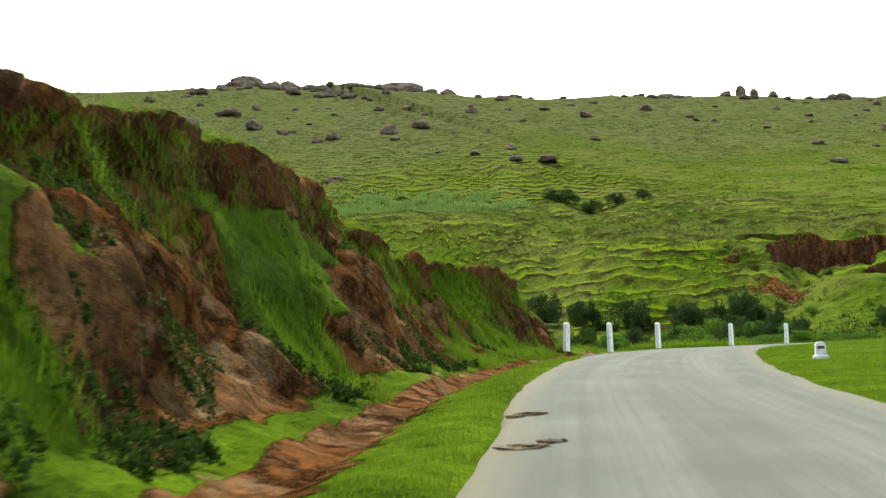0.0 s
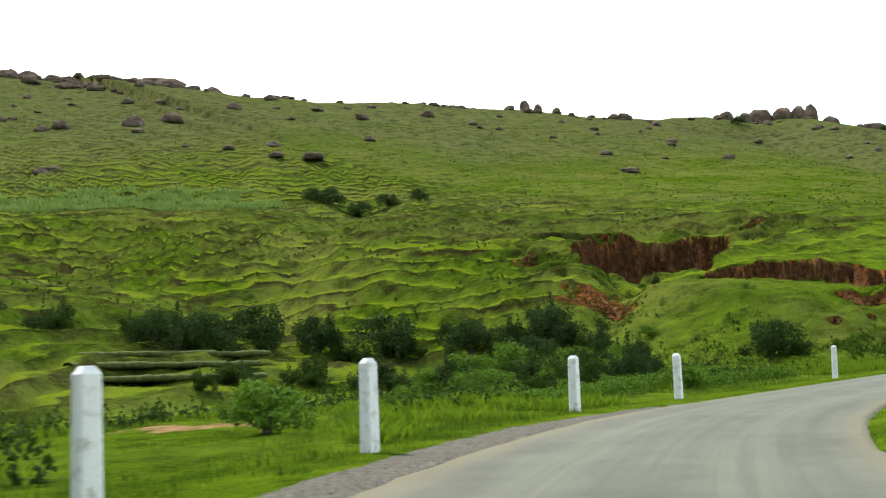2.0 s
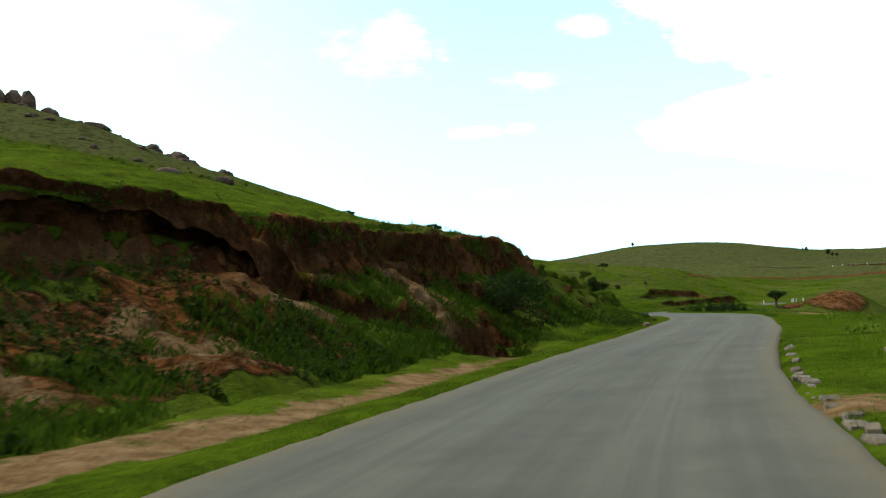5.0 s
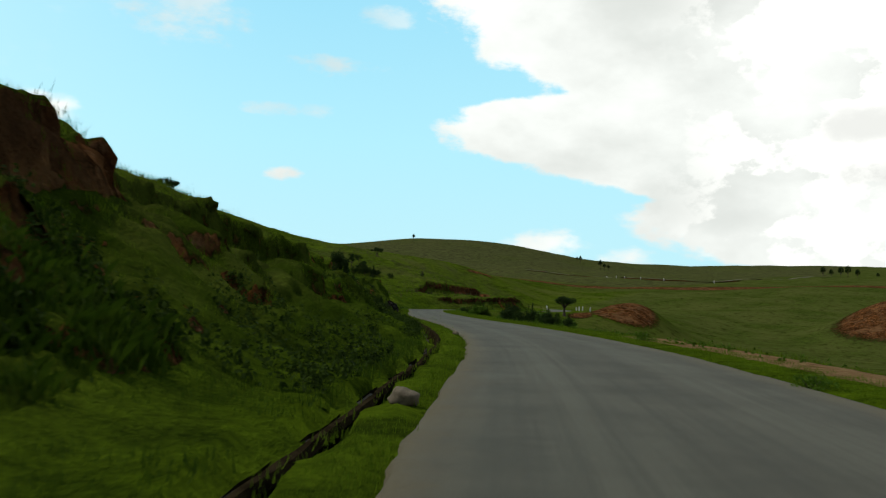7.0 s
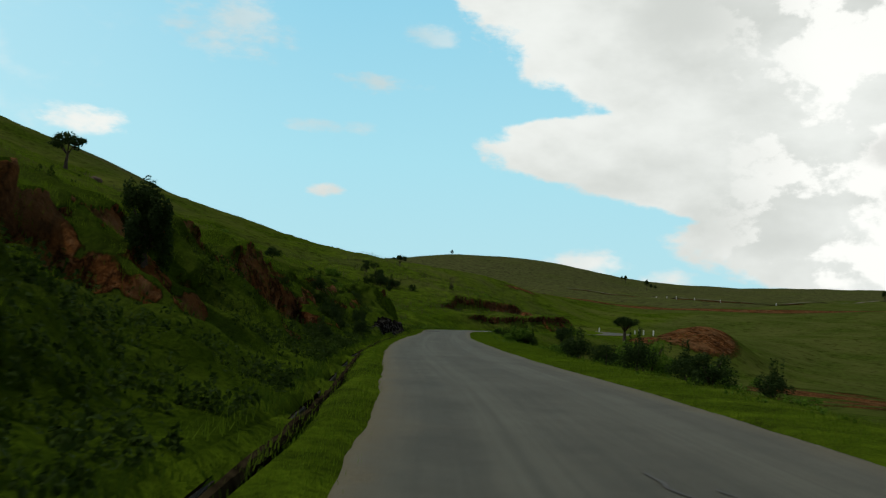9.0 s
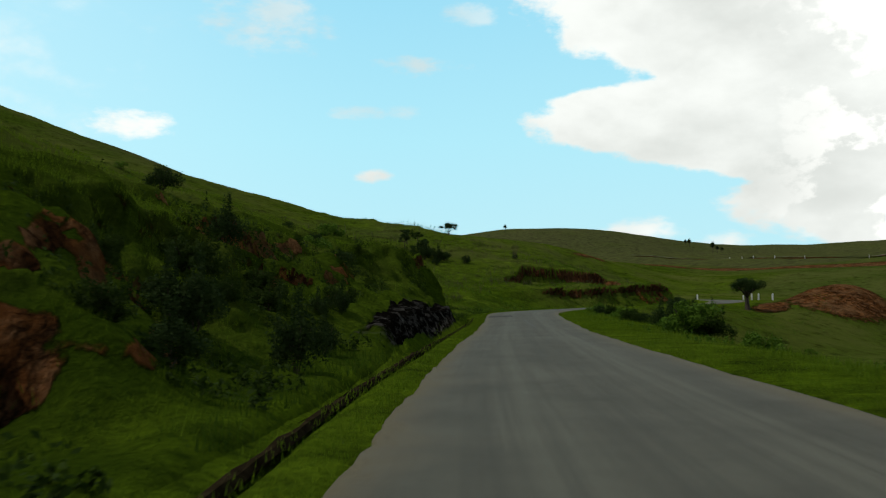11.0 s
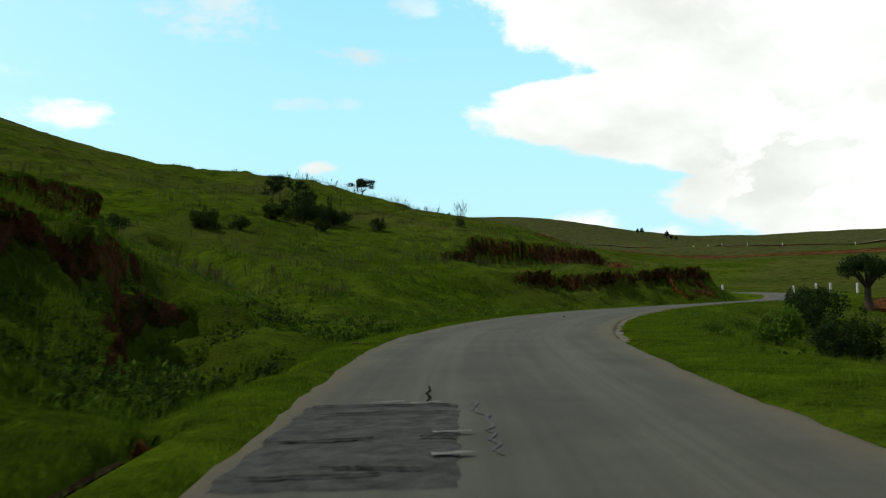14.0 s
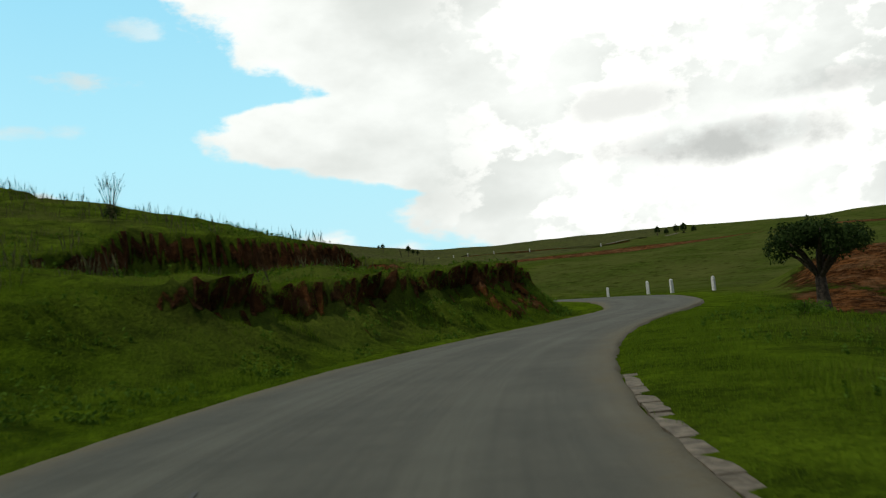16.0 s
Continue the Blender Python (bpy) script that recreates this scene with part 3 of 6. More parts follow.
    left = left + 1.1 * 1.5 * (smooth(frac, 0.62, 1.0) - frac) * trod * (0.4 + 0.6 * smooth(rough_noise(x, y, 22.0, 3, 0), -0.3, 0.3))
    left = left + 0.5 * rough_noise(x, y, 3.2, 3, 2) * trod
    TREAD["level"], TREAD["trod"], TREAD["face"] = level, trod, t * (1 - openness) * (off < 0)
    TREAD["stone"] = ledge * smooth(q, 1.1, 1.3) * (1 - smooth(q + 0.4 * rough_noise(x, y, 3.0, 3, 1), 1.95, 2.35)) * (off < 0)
    # the ridge
    crest_z = np.interp(x, [-200, -130, -95, -75, -30, 0, 60, 110, 156, 205, 245, 310, 340, 384, 454, 560, 700], [100, 119, 132, 141, 132, 121, 111, 116, 127, 134, 138, 125, 108, 96, 84, 70, 60])
    crest_y = np.interp(x, [-200, -75, 0, 156, 310, 454, 700], [520, 505, 480, 440, 440, 420, 380])
    roof = crest_z - 0.12 * (y - crest_y) + 1.5 * rough_noise(x, y, 30.0, 4, 5) + 3.0 * coarse
    k = 5.0
    left = -k * np.log(np.exp(-np.clip(left, -50, 400) / k) + np.exp(-np.clip(roof, -50, 400) / k))
    left = left - 2.6 * np.exp(-(((x - 47) / 5) ** 2) - ((y - 106) / 6) ** 2)
    gully = np.interp(y, [94, 100, 108, 118, 124], [36, 40, 44.5, 50, 53])
    left = left - 1.5 * np.exp(-(((x - gully) / 2.2) ** 2)) * smooth(y, 92, 99) * (1 - smooth(y, 117, 124))
    TREAD["lip"] = smooth(t, 0.8, 0.9) * (1 - smooth(t, 0.985, 1.0)) * (1 - openness) * (off < 0)
    for line, drop, reach in SCARPS:
        left = left - scarp(x, y, line, drop, reach)
    # downhill and far country
    r = off - half_at(run)
    base = 0.045 * x + 0.022 * y - 1.6 - 2.4 * smooth(x, 85, 130)
    away = np.hypot(x - 130, y - 60)
    country = base + 0.058 * np.maximum(away - 170, 0) + 7 * rough_noise(x, y, 160.0, 4, 2) * smooth(away, 120, 350) + 22 * rough_noise(x, y, 420.0, 2, 3) * smooth(away, 300, 700)
    country += 9 * np.exp(-(((x - 860) / 280) ** 2) - ((y - 60) / 120) ** 2) - 6 * np.exp(-(((x - 1350) / 180) ** 2) - ((y - 300) / 130) ** 2)
    country += 30 * np.exp(-(((x - 1060) / 260) ** 2) - ((y - 470) / 170) ** 2) - 5.0 * np.exp(-(((x - 330) / 90) ** 2) - ((y - 60) / 60) ** 2)
    blend = smooth(r, 1.8, np.interp(run, [0, 110, 140, 296, 316, 400], [26, 22, 12, 14, 24, 30]))
    right = high * (1 - blend) + country * blend + (0.08 * wob + 0.2 * coarse) * smooth(r, 0.8, 5)
    right = right + 4.2 * np.exp(-(((x - 297) / 13) ** 2) - ((y - 120.5) / 8) ** 2) * smooth(r, 3, 8)
    right = right + 11 * np.exp(-(((x - 352) / 24) ** 2) - ((y - 66) / 17) ** 2)
    right = right - 0.75 * np.exp(-(((x - 272) / 9) ** 2) - ((y - 131) / 4) ** 2)
    z = np.where(off < 0, left, right)
    # past the end of the road the hillside gives way to the far country
    beyond = smooth(x, 400, 640)
    z = np.where(off < 0, z * (1 - beyond) + country * beyond, z)
    # nothing is cut into the country past the road's last bend
    past = smooth(x, 385, 450) * (1 - smooth(np.abs(off), 30, 90))
    z = z * (1 - past) + country * past
    # a broad dry hill far behind the flank
    hx, hy = x - 608, y - 737
    far_top = 25 + 156 * np.exp(-(((-0.389 * hx + 0.921 * hy) / 302) ** 2) - ((-0.921 * hx - 0.389 * hy) / 213) ** 2) + 2.5 * rough_noise(x, y, 90.0, 3, 2)
    z = np.where((off < 0) & (y > 300), np.maximum(z, far_top), z)
    # a bed for the tar
    late = smooth(run0, 345, 356)
    z = z * (1 - late * (1 - smooth(np.abs(off0), 4.0, 11.0))) + high0 * late * (1 - smooth(np.abs(off0), 4.0, 11.0))
    bed = smooth(np.abs(off0), half - 0.1, half + 0.15)
    z = (high0 - 0.10) * (1 - bed) + z * bed
    return z, run0, off0


def axis(lo, hi, step, end_lo, end_hi, growth):
    mid = list(np.arange(lo, hi, step))
    for sign, end, out in ((-1, end_lo, mid), (1, end_hi, mid)):
        s, at = step, mid[0] if sign < 0 else mid[-1]
        more = []
        while (at - end) * sign < 0:
            s *= growth
            at += sign * s
            more.append(at)
        mid = more[::-1] + mid if sign < 0 else mid + more
    return np.array(mid)


TURN = radians(23)
CU, SU = math.cos(TURN), math.sin(TURN)


def grid_mesh(name, verts, wide, tall):
    i = np.arange((wide - 1) * (tall - 1))
    a = i // (wide - 1) * wide + i % (wide - 1)
    faces = np.stack([a, a + 1, a + wide + 1, a + wide], 1)
    mesh = bpy.data.meshes.new(name)
    mesh.vertices.add(len(verts))
    mesh.vertices.foreach_set("co", verts.astype(np.float32).ravel())
    mesh.loops.add(faces.size)
    mesh.loops.foreach_set("vertex_index", faces.astype(np.int32).ravel())
    mesh.polygons.add(len(faces))
    mesh.polygons.foreach_set("loop_start", np.arange(0, faces.size, 4, dtype=np.int32))
    mesh.polygons.foreach_set("use_smooth", np.ones(len(faces), bool))
    mesh.update()
    mesh.validate()
    return mesh


def give(mesh, name, values):
    mesh.attributes.new(name, "FLOAT", "POINT").data.foreach_set("value", np.asarray(values, np.float32))


FAR_ROAD = spline([(770, 285, 0), (745, 240, 0), (706, 208, 0), (654, 185, 0), (616, 160, 0), (606, 138, 0), (640, 122, 0), (715, 106, 0), (794, 90, 0), (816, 58, 0), (822, 15, 0), (850, -50, 0)], 8.0)[:, :2]


def near_far_road(x, y):
    best = np.full(len(x), 1e9)
    box = (x > 560) & (x < 1180) & (y > -100) & (y < 330)
    for px, py in FAR_ROAD:
        best[box] = np.minimum(best[box], np.hypot(x[box] - px, y[box] - py))
    return best


# finer ground where earth faces and broken lips stand near the road: a stretch beside the tar, or a piece of the hillside
FINE = [("run", -14.0, 41.0, 1.15, 8.5, 0.13, 116), ("run", 90.0, 137.5, 2.6, 12.0, 0.17, 110), ("run", 137.0, 282.0, 1.08, 9.0, 0.2, 88),
        ("box", 255.0, 311.0, 143.5, 172.0, 0.3, 0.28), ("box", 37.0, 69.0, 88.0, 131.0, 0.25, 0.25)]


def within_fine(x, y, run, off):
    q, most = -off - half_at(run), np.zeros(len(x))
    for kind, a, b, c, d, _, _ in FINE:
        u, v = (run, q) if kind == "run" else (x, y)
        most = np.maximum(most, np.minimum(np.minimum(u - a, b - u), np.minimum(v - c, d - v)))
    return smooth(most, 0.2, 0.9)


def surface_marks(mesh, x, y, z, run, off, steep, level, trod, stone, lip):
    """What covers the ground, vertex by vertex."""
    patch = rough_noise(x, y, 2.6, 4, 0)
    q, r = -off - half_at(run), off - half_at(run)
    soil = smooth(steep + 0.35 * patch, 0.75, 1.5) * (1 - smooth(np.abs(off), 90, 200)) * (1 - 0.9 * trod * (1 - smooth(steep, 1.6, 2.4)))
    green = smooth(run, 138, 150) * (1 - smooth(run, 244, 250))
    lip = lip * (1 - 0.6 * green)
    soil *= 1 - 0.62 * green * (off < 0) * (1 - smooth(rough_noise(x, y, 9.0, 3, 4), 0.1, 0.35))
    slip = smooth(rough_noise(run + 0.35 * q, 0.25 * q, 2.6, 3, 2), 0.0, 0.25) * smooth(run, 96, 101) * (1 - smooth(run, 131, 136)) * smooth(q, 3.2, 4.4) * (1 - smooth(q, 8.5, 11)) * (off < 0)
    # the shoulder before the bend is overgrown up to its dark broken edge
    grown = smooth(run, 240, 246) * (1 - smooth(run, 276, 284)) * (off < 0)
    soil *= 1 - 0.93 * grown * (1 - 0.9 * smooth(lip, 0.3, 0.8)) * (1 - 0.7 * smooth(rough_noise(x, y, 3.2, 3, 2), 0.24, 0.4))
    soil = np.maximum(soil, 0.85 * grown * np.exp(-(((run - 263.5 + 1.3 * (q - 3.4) + 0.5 * patch) / 0.75) ** 2)) * smooth(q, 1.6, 2.2) * (1 - smooth(q, 4.4, 5.2)))
    soil *= 1 - (run < 41) * (off < 0) * (1 - smooth(patch - 0.07 * smooth(run, 26, 32), -0.17, 0.07)) * (1 - (1 - 0.4 * smooth(run, 26, 32)) * lip) * 0.95
    soil *= 1 - (run > 262) * (off < 0) * (1 - smooth(rough_noise(x, y, 4.0, 4, 3), -0.02, 0.28)) * (1 - 0.7 * lip) * 0.95
    soil = np.maximum(soil, 0.9 * (run < 40) * smooth(q + 0.3 * patch, 0.95, 1.2) * (1 - smooth(q + 0.3 * patch, 1.75, 2.1)))
    soil = np.maximum(soil, 0.62 * (run < 38) * smooth(q - smooth(run, 26, 32), 2.0, 2.6) * (1 - smooth(q, 5.0, 6.0)) * smooth(patch, -0.2, 0.2))
    soil = np.maximum(soil, 0.68 * smooth(run, 96, 102) * (1 - smooth(run, 128, 134)) * smooth(q, 2.8, 3.6) * (1 - smooth(q, 7, 9)) * smooth(patch, -0.35, 0.15) * (off < 0))
    flank = smooth(rough_noise(x, y, 4.0, 4, 3), -0.35, 0.2)
    soil = np.maximum(soil, 0.66 * flank * np.maximum(np.exp(-(((x - 38.5) / 4.5) ** 2) - ((y - 111) / 6) ** 2), np.exp(-(((x - 37.5) / 4.5) ** 2) - ((y - 100) / 5.5) ** 2)))
    soil = np.maximum(soil, 0.9 * np.exp(-(((x - 287) / 7) ** 2) - ((y - 124) / 5) ** 2))
    soil = np.maximum(soil, 0.95 * np.exp(-(((x - 279) / 7) ** 2) - ((y - 129.5) / 2.6) ** 2))
    soil = np.maximum(soil, 0.9 * np.exp(-(((x - 158) / 26) ** 2) - ((y - 94) / 8) ** 2) * smooth(r, 4, 8) * smooth(rough_noise(x, y, 7.0, 4, 2), -0.25, 0.3))
    soil = np.maximum(soil, 0.55 * np.exp(-(((x - 74) / 7) ** 2) - ((y - 70) / 3) ** 2) * smooth(r, 1.5, 3))
    soil = np.maximum(soil, 1.2 * np.exp(-(((x - 290) / 11) ** 2) - ((y - 123) / 7) ** 2))
    cutting = np.exp(-(((z - 39 - 3 * rough_noise(x, y, 60.0, 2, 1)) / 1.6) ** 2)) * smooth(x, 400, 440) * (1 - smooth(x, 560, 640)) * (off > -400)
    soil = np.maximum(soil, 0.85 * cutting)
    soil = np.maximum(soil, 1.0 * np.exp(-(((x - 228) / 38) ** 2) - ((y - 101) / 10) ** 2) * smooth(rough_noise(x, y, 9.0, 4, 1), -0.35, 0.2))
    soil = np.maximum(soil, 1.1 * np.exp(-(((x - 342) / 17) ** 2) - ((y - 70) / 13) ** 2))
    to_road = near_far_road(x, y)
    soil = np.maximum(soil, 0.62 * np.exp(-((to_road / 9) ** 2)))
    soil = np.maximum(soil, 0.75 * np.exp(-(((x - 396) / 20) ** 2) - ((y - 190) / 3.5) ** 2))
    soil = np.maximum(soil, 0.85 * slip)
    soil *= 1 - smooth(run, 136, 140) * (1 - smooth(run, 240, 246)) * (off < 0) * (1 - smooth(q, 1.5, 2.0))
    # painted shade below the turf lips, plus dark brown soil on the first bank
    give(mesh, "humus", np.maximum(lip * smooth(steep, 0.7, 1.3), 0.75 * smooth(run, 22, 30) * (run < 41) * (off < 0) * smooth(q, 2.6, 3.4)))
    held = np.where((run > 262) | (np.abs(run - 35) < 6), smooth(rough_noise(x, y, 3.4, 4, 1), -0.2, 0.12), 1.0)
    give(mesh, "soil", np.maximum(soil, 0.8 * lip * smooth(steep, 0.7, 1.3) * held))
    track = q + 0.9 * rough_noise(x, y, 5.0, 3, 1)
    path = 0.72 * smooth(run, 86, 97) * (1 - smooth(run, 114, 126)) * smooth(track, 0.8, 1.4) * (1 - smooth(track, 1.8, 3.0)) * smooth(rough_noise(x, y, 7.0, 3, 4), -0.6, 0.0)
    path = np.maximum(path, 0.38 * (run < 40) * smooth(q, 0.9, 1.2) * (1 - smooth(q, 1.8, 2.4)))
    path = np.maximum(path, 0.6 * smooth(run, 94, 100) * (1 - smooth(run, 128, 136)) * smooth(q, 3.2, 4.4) * (1 - smooth(q, 6, 9)) * smooth(patch, -0.1, 0.3) * (off < 0))
    path = np.maximum(path, 0.4 * (run < 38) * smooth(q, 2.4, 2.8) * (1 - smooth(q, 3.6, 4.4)) * smooth(patch, 0.0, 0.4) * (off < 0))
    path = np.maximum(path, 0.55 * np.exp(-(((x - 74) / 6) ** 2) - ((y - 70) / 2.5) ** 2) * smooth(r, 1.5, 3))
    path = np.maximum(path, 0.5 * np.exp(-(((x - 160) / 22) ** 2) - ((y - 100) / 4) ** 2) * smooth(r, 2.5, 4))
    path = np.maximum(path, 0.75 * smooth(run, 136, 144) * (1 - smooth(run, 160, 172)) * smooth(r, 0.9, 1.4) * (1 - smooth(r, 2.6, 3.6)))
    path = np.maximum(path, 0.7 * np.exp(-(((x - 58.5) / 2.2) ** 2) - ((y - 72.6) / 0.8) ** 2))
    path = np.maximum(path, 0.6 * np.exp(-(((x - 9.8) / 3.5) ** 2) - ((y - 57.4) / 1.2) ** 2))
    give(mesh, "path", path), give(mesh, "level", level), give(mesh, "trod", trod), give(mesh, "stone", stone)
    dry = np.clip(smooth(q, 90, 230) * 1.0 + 0.55 * rough_noise(x, y, 40.0, 3, 3), 0, 1) * (off < 0)
    give(mesh, "dry", np.maximum(dry, 0.35 * smooth(r, 8, 40)))
    lush = np.maximum((1 - smooth(q, 1.0, 6.0)) * (off < 0), (1 - smooth(r, 1.0, 5.0)) * (off > 0))
    lush = np.maximum(lush, 0.8 * smooth(run, 92, 104) * (1 - smooth(run, 132, 150)) * smooth(q, 8, 12) * (1 - smooth(q, 28, 44)))
    lush = np.maximum(lush, 0.55 * smooth(run, 40, 46) * (1 - smooth(run, 88, 96)) * (1 - smooth(q, 22, 34)))
    lush = np.maximum(lush, 0.75 * smooth(run, 250, 264) * smooth(q, 4, 8) * (1 - smooth(q, 45, 70)) * smooth(rough_noise(x, y, 7.0, 4, 1), -0.3, 0.3))
    lush = np.maximum(lush, 0.6 * smooth(run, 190, 205) * smooth(q, 3.5, 6) * (1 - smooth(q, 45, 70)) * smooth(rough_noise(x, y, 7.0, 4, 1), -0.3, 0.3))
    give(mesh, "lush", lush)
    # rank growth beside the drain, where shade is mixed into the grass colour
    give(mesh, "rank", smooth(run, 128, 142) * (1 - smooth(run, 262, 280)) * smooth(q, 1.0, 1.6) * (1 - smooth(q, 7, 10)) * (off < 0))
    give(mesh, "grit", np.interp(run, [26, 34, 52, 60, 64], [0, 1, 1, 0.6, 0]) * (1 - smooth(q, np.interp(run, [26, 34, 44, 52, 62], [0.05, 0.35, 0.6, 0.6, 0.05]), np.interp(run, [26, 34, 44, 52, 62], [0.3, 0.9, 1.2, 1.2, 0.3]))) * (off < 0))
    mesh.materials.append(GROUND)


def build_ground():
    us = axis(-16, 318, 0.62, -900, 1700, 1.04)
    vs = axis(-14, 72, 0.34, -1100, 900, 1.014)
    gu, gv = np.meshgrid(us, vs)
    u, v = gu.ravel(), gv.ravel()
    x, y = u * CU - v * SU, u * SU + v * CU
    z, run, off = height(x, y)
    level, trod, stone, lip = (TREAD[k] for k in ("level", "trod", "stone", "lip"))
    gy, gx = np.gradient(z.reshape(gu.shape), vs, us)
    steep = np.hypot(gx, gy).ravel()
    bed = z - 0.8 * within_fine(x, y, run, off)
    mesh = grid_mesh("ground", np.stack([x, y, bed], 1), len(us), len(vs))
    surface_marks(mesh, x, y, z, run, off, steep, level, trod, stone, lip)
    ground = tagged(new("ground", mesh), "green grassy hillside with red earth banks and terracettes", "ground", kind="structure")
    for patch in FINE:
        build_fine(ground, *patch)


def normals_of(p):
    n = np.cross(np.gradient(p, axis=1), np.gradient(p, axis=0))
    n *= np.sign(n[..., 2:] + 1e-9)
    return n / (np.linalg.norm(n, axis=2)[..., None] + 1e-9)


def build_fine(ground, kind, a, b, c, d, step, across):
    """A closely meshed piece of ground with crumbling faces, clods and hollows under the turf."""
    if kind == "run":
        us, vs = np.arange(a, b, step), np.linspace(c, d, across)
    else:
        us, vs = np.arange(a, b, step), np.arange(c, d, across)
    gu, gv = np.meshgrid(us, vs)
    u, v = gu.ravel(), gv.ravel()
    if kind == "run":
        off = -(v + half_at(u))
        x, y = (np.interp(u, RUN, LINE[:, k]) + np.interp(u, RUN, SIDE[:, k]) * off for k in (0, 1))
    else:
        x, y = u, v
    z, run, off = height(x, y)
    level, trod, stone, face, lip = (TREAD[k] for k in ("level", "trod", "stone", "face", "lip"))
    shape = (*gu.shape, 3)
    p = np.stack([x, y, z], 1).reshape(shape)
    n = normals_of(p)
    steep = (np.hypot(n[..., 0], n[..., 1]) / np.maximum(n[..., 2], 0.1)).ravel()
    rim = np.minimum(np.minimum(u - us[0], us[-1] - u), np.minimum(v - vs[0], vs[-1] - v))
    bare = smooth(steep + 0.3 * rough_noise(x, y, 2.6, 4, 0), 0.65, 1.3)
    along, up = (run, 1.1 * z + 0.5 * off) if kind == "run" else (x - 0.6 * y, 1.1 * z + 0.3 * x + 0.5 * y)
    lump, clod, crumb = rough_noise(along, up, 2.4, 3, 5), rough_noise(along, up, 0.95, 3, 1), rough_noise(along, up, 0.38, 2, 3)
    seam = (1 - np.minimum(np.abs(rough_noise(along + 0.8 * lump, 0.6 * up, 1.5, 3, 2)) * 4, 1)) ** 2
    push = bare * (0.3 * lump + 0.3 * clod - 0.3 * seam + 0.14 * crumb)
    tussock = np.maximum(rough_noise(x, y, 0.9, 2, 4), -0.1) * 0.26 + 0.3 * np.maximum(rough_noise(x, y, 2.6, 2, 0), 0)
    push = push + (1 - bare) * tussock * (0.8 if kind == "run" else 0.5)
    strata = up / 0.34 + 0.7 * rough_noise(along, up, 3.0, 2, 0)
    block = np.floor(along / 0.8 + 2.0 * rough_noise(along, up, 1.6, 2, 3) + 0.37 * np.floor(strata))
    ledges = 0.3 * value_noise(block * 7.3, np.floor(strata) * 5.1, 1.7, 2) + 0.1 * (smooth(strata - np.floor(strata), 0.0, 0.25) - 0.6)
    hard = smooth(stone, 0.35, 0.6)
    push = push * (1 - hard) + hard * (ledges + 0.12 * clod - 0.2 * seam)
    under = smooth(face, 0.7, 0.8) * (1 - smooth(face, 0.89, 0.95)) * smooth(rough_noise(along, 0.3 * up, 2.6, 3, 2), -0.12, 0.2)
    push = push - 0.55 * lip * smooth(steep, 0.8, 1.6) * smooth(rough_noise(x, y, 5.0, 3, 3), -0.5, 0.2) * (face < 0.05)
    under = under * (1 - 0.45 * smooth(run, 238, 246) * (1 - smooth(run, 276, 284)))
    push = push - 0.75 * under + 0.2 * smooth(face, 0.9, 0.97) * (1 - smooth(face, 0.985, 1.0))
    p = p + n * (push * smooth(rim, 0.1, 0.8)).reshape(gu.shape)[..., None]
    p[..., 2] -= (0.1 * (1 - smooth(rim, 0.0, 0.35))).reshape(gu.shape)
    worn = normals_of(p)
    worn = (np.hypot(worn[..., 0], worn[..., 1]) / np.maximum(worn[..., 2], 0.1)).ravel()
    mesh = grid_mesh("bank", p.reshape(-1, 3), len(us), len(vs))
    surface_marks(mesh, x, y, z, run, off, 0.6 * steep + 0.4 * np.minimum(worn, 2.5), level, trod, stone, lip)
    ob = new("bank", mesh)
    ob.parent = ground


build_ground()


def build_road():
    across = np.array([-1.0, -0.97, -0.93, -0.86, -0.72, -0.56, -0.42, -0.28, -0.14, 0, 0.14, 0.28, 0.42, 0.56, 0.72, 0.86, 0.93, 0.97, 1.0])
    rows = len(LINE)
    rag = np.array([0.07 * noise.noise((0.45 * s, 0.3, 0)) + 0.07 * noise.noise((2.3 * s, 7.1, 0)) for s in RUN])
    rag2 = np.array([0.07 * noise.noise((0.45 * s, 30.3, 0)) + 0.07 * noise.noise((2.3 * s, 47.1, 0)) for s in RUN])
    verts, worn = [], []
    for a in across:
        reach = a * half_at(RUN) + (np.abs(a) > 0.85) * np.where(a < 0, -rag, rag2)
        drop = 0.03 * (1 - a * a) - (np.abs(a) == 1.0) * 0.12
        verts.append(np.stack([LINE[:, 0] + SIDE[:, 0] * reach, LINE[:, 1] + SIDE[:, 1] * reach, LINE[:, 2] + drop], 1))
        worn.append(np.full(rows, max(0.0, (abs(a) - 0.7) / 0.3)))
    mesh = grid_mesh("road", np.concatenate(verts), rows, len(across))
    mesh.flip_normals()
    give(mesh, "worn", np.concatenate(worn))
    give(mesh, "side", np.concatenate([a * half_at(RUN) for a in across])), give(mesh, "along", np.tile(RUN, len(across)))
    give(mesh, "track", np.concatenate([np.full(rows, math.exp(-(((abs(a) - 0.4) / 0.2) ** 2))) for a in across]))
    mesh.materials.append(TAR)
    tagged(new("road", mesh), "narrow grey worn tarred road with ragged edges", "road", kind="structure")


build_road()


# ------------------------------------------------------------------ things
def ground_at(x, y):
    z, _, _ = height(np.array([x], float), np.array([y], float))
    return float(z[0])


def part(name, bm, mat, parent=None, label="", smooth_faces=False):
    mesh = bpy.data.meshes.new(name)
    bm.normal_update()
    for f in bm.faces:
        f.smooth = smooth_faces
    bm.to_mesh(mesh)
    bm.free()
    mesh.materials.append(mat)
    ob = new(name, mesh)
    if parent is not None:
        ob.parent = parent
    return tagged(ob, label)


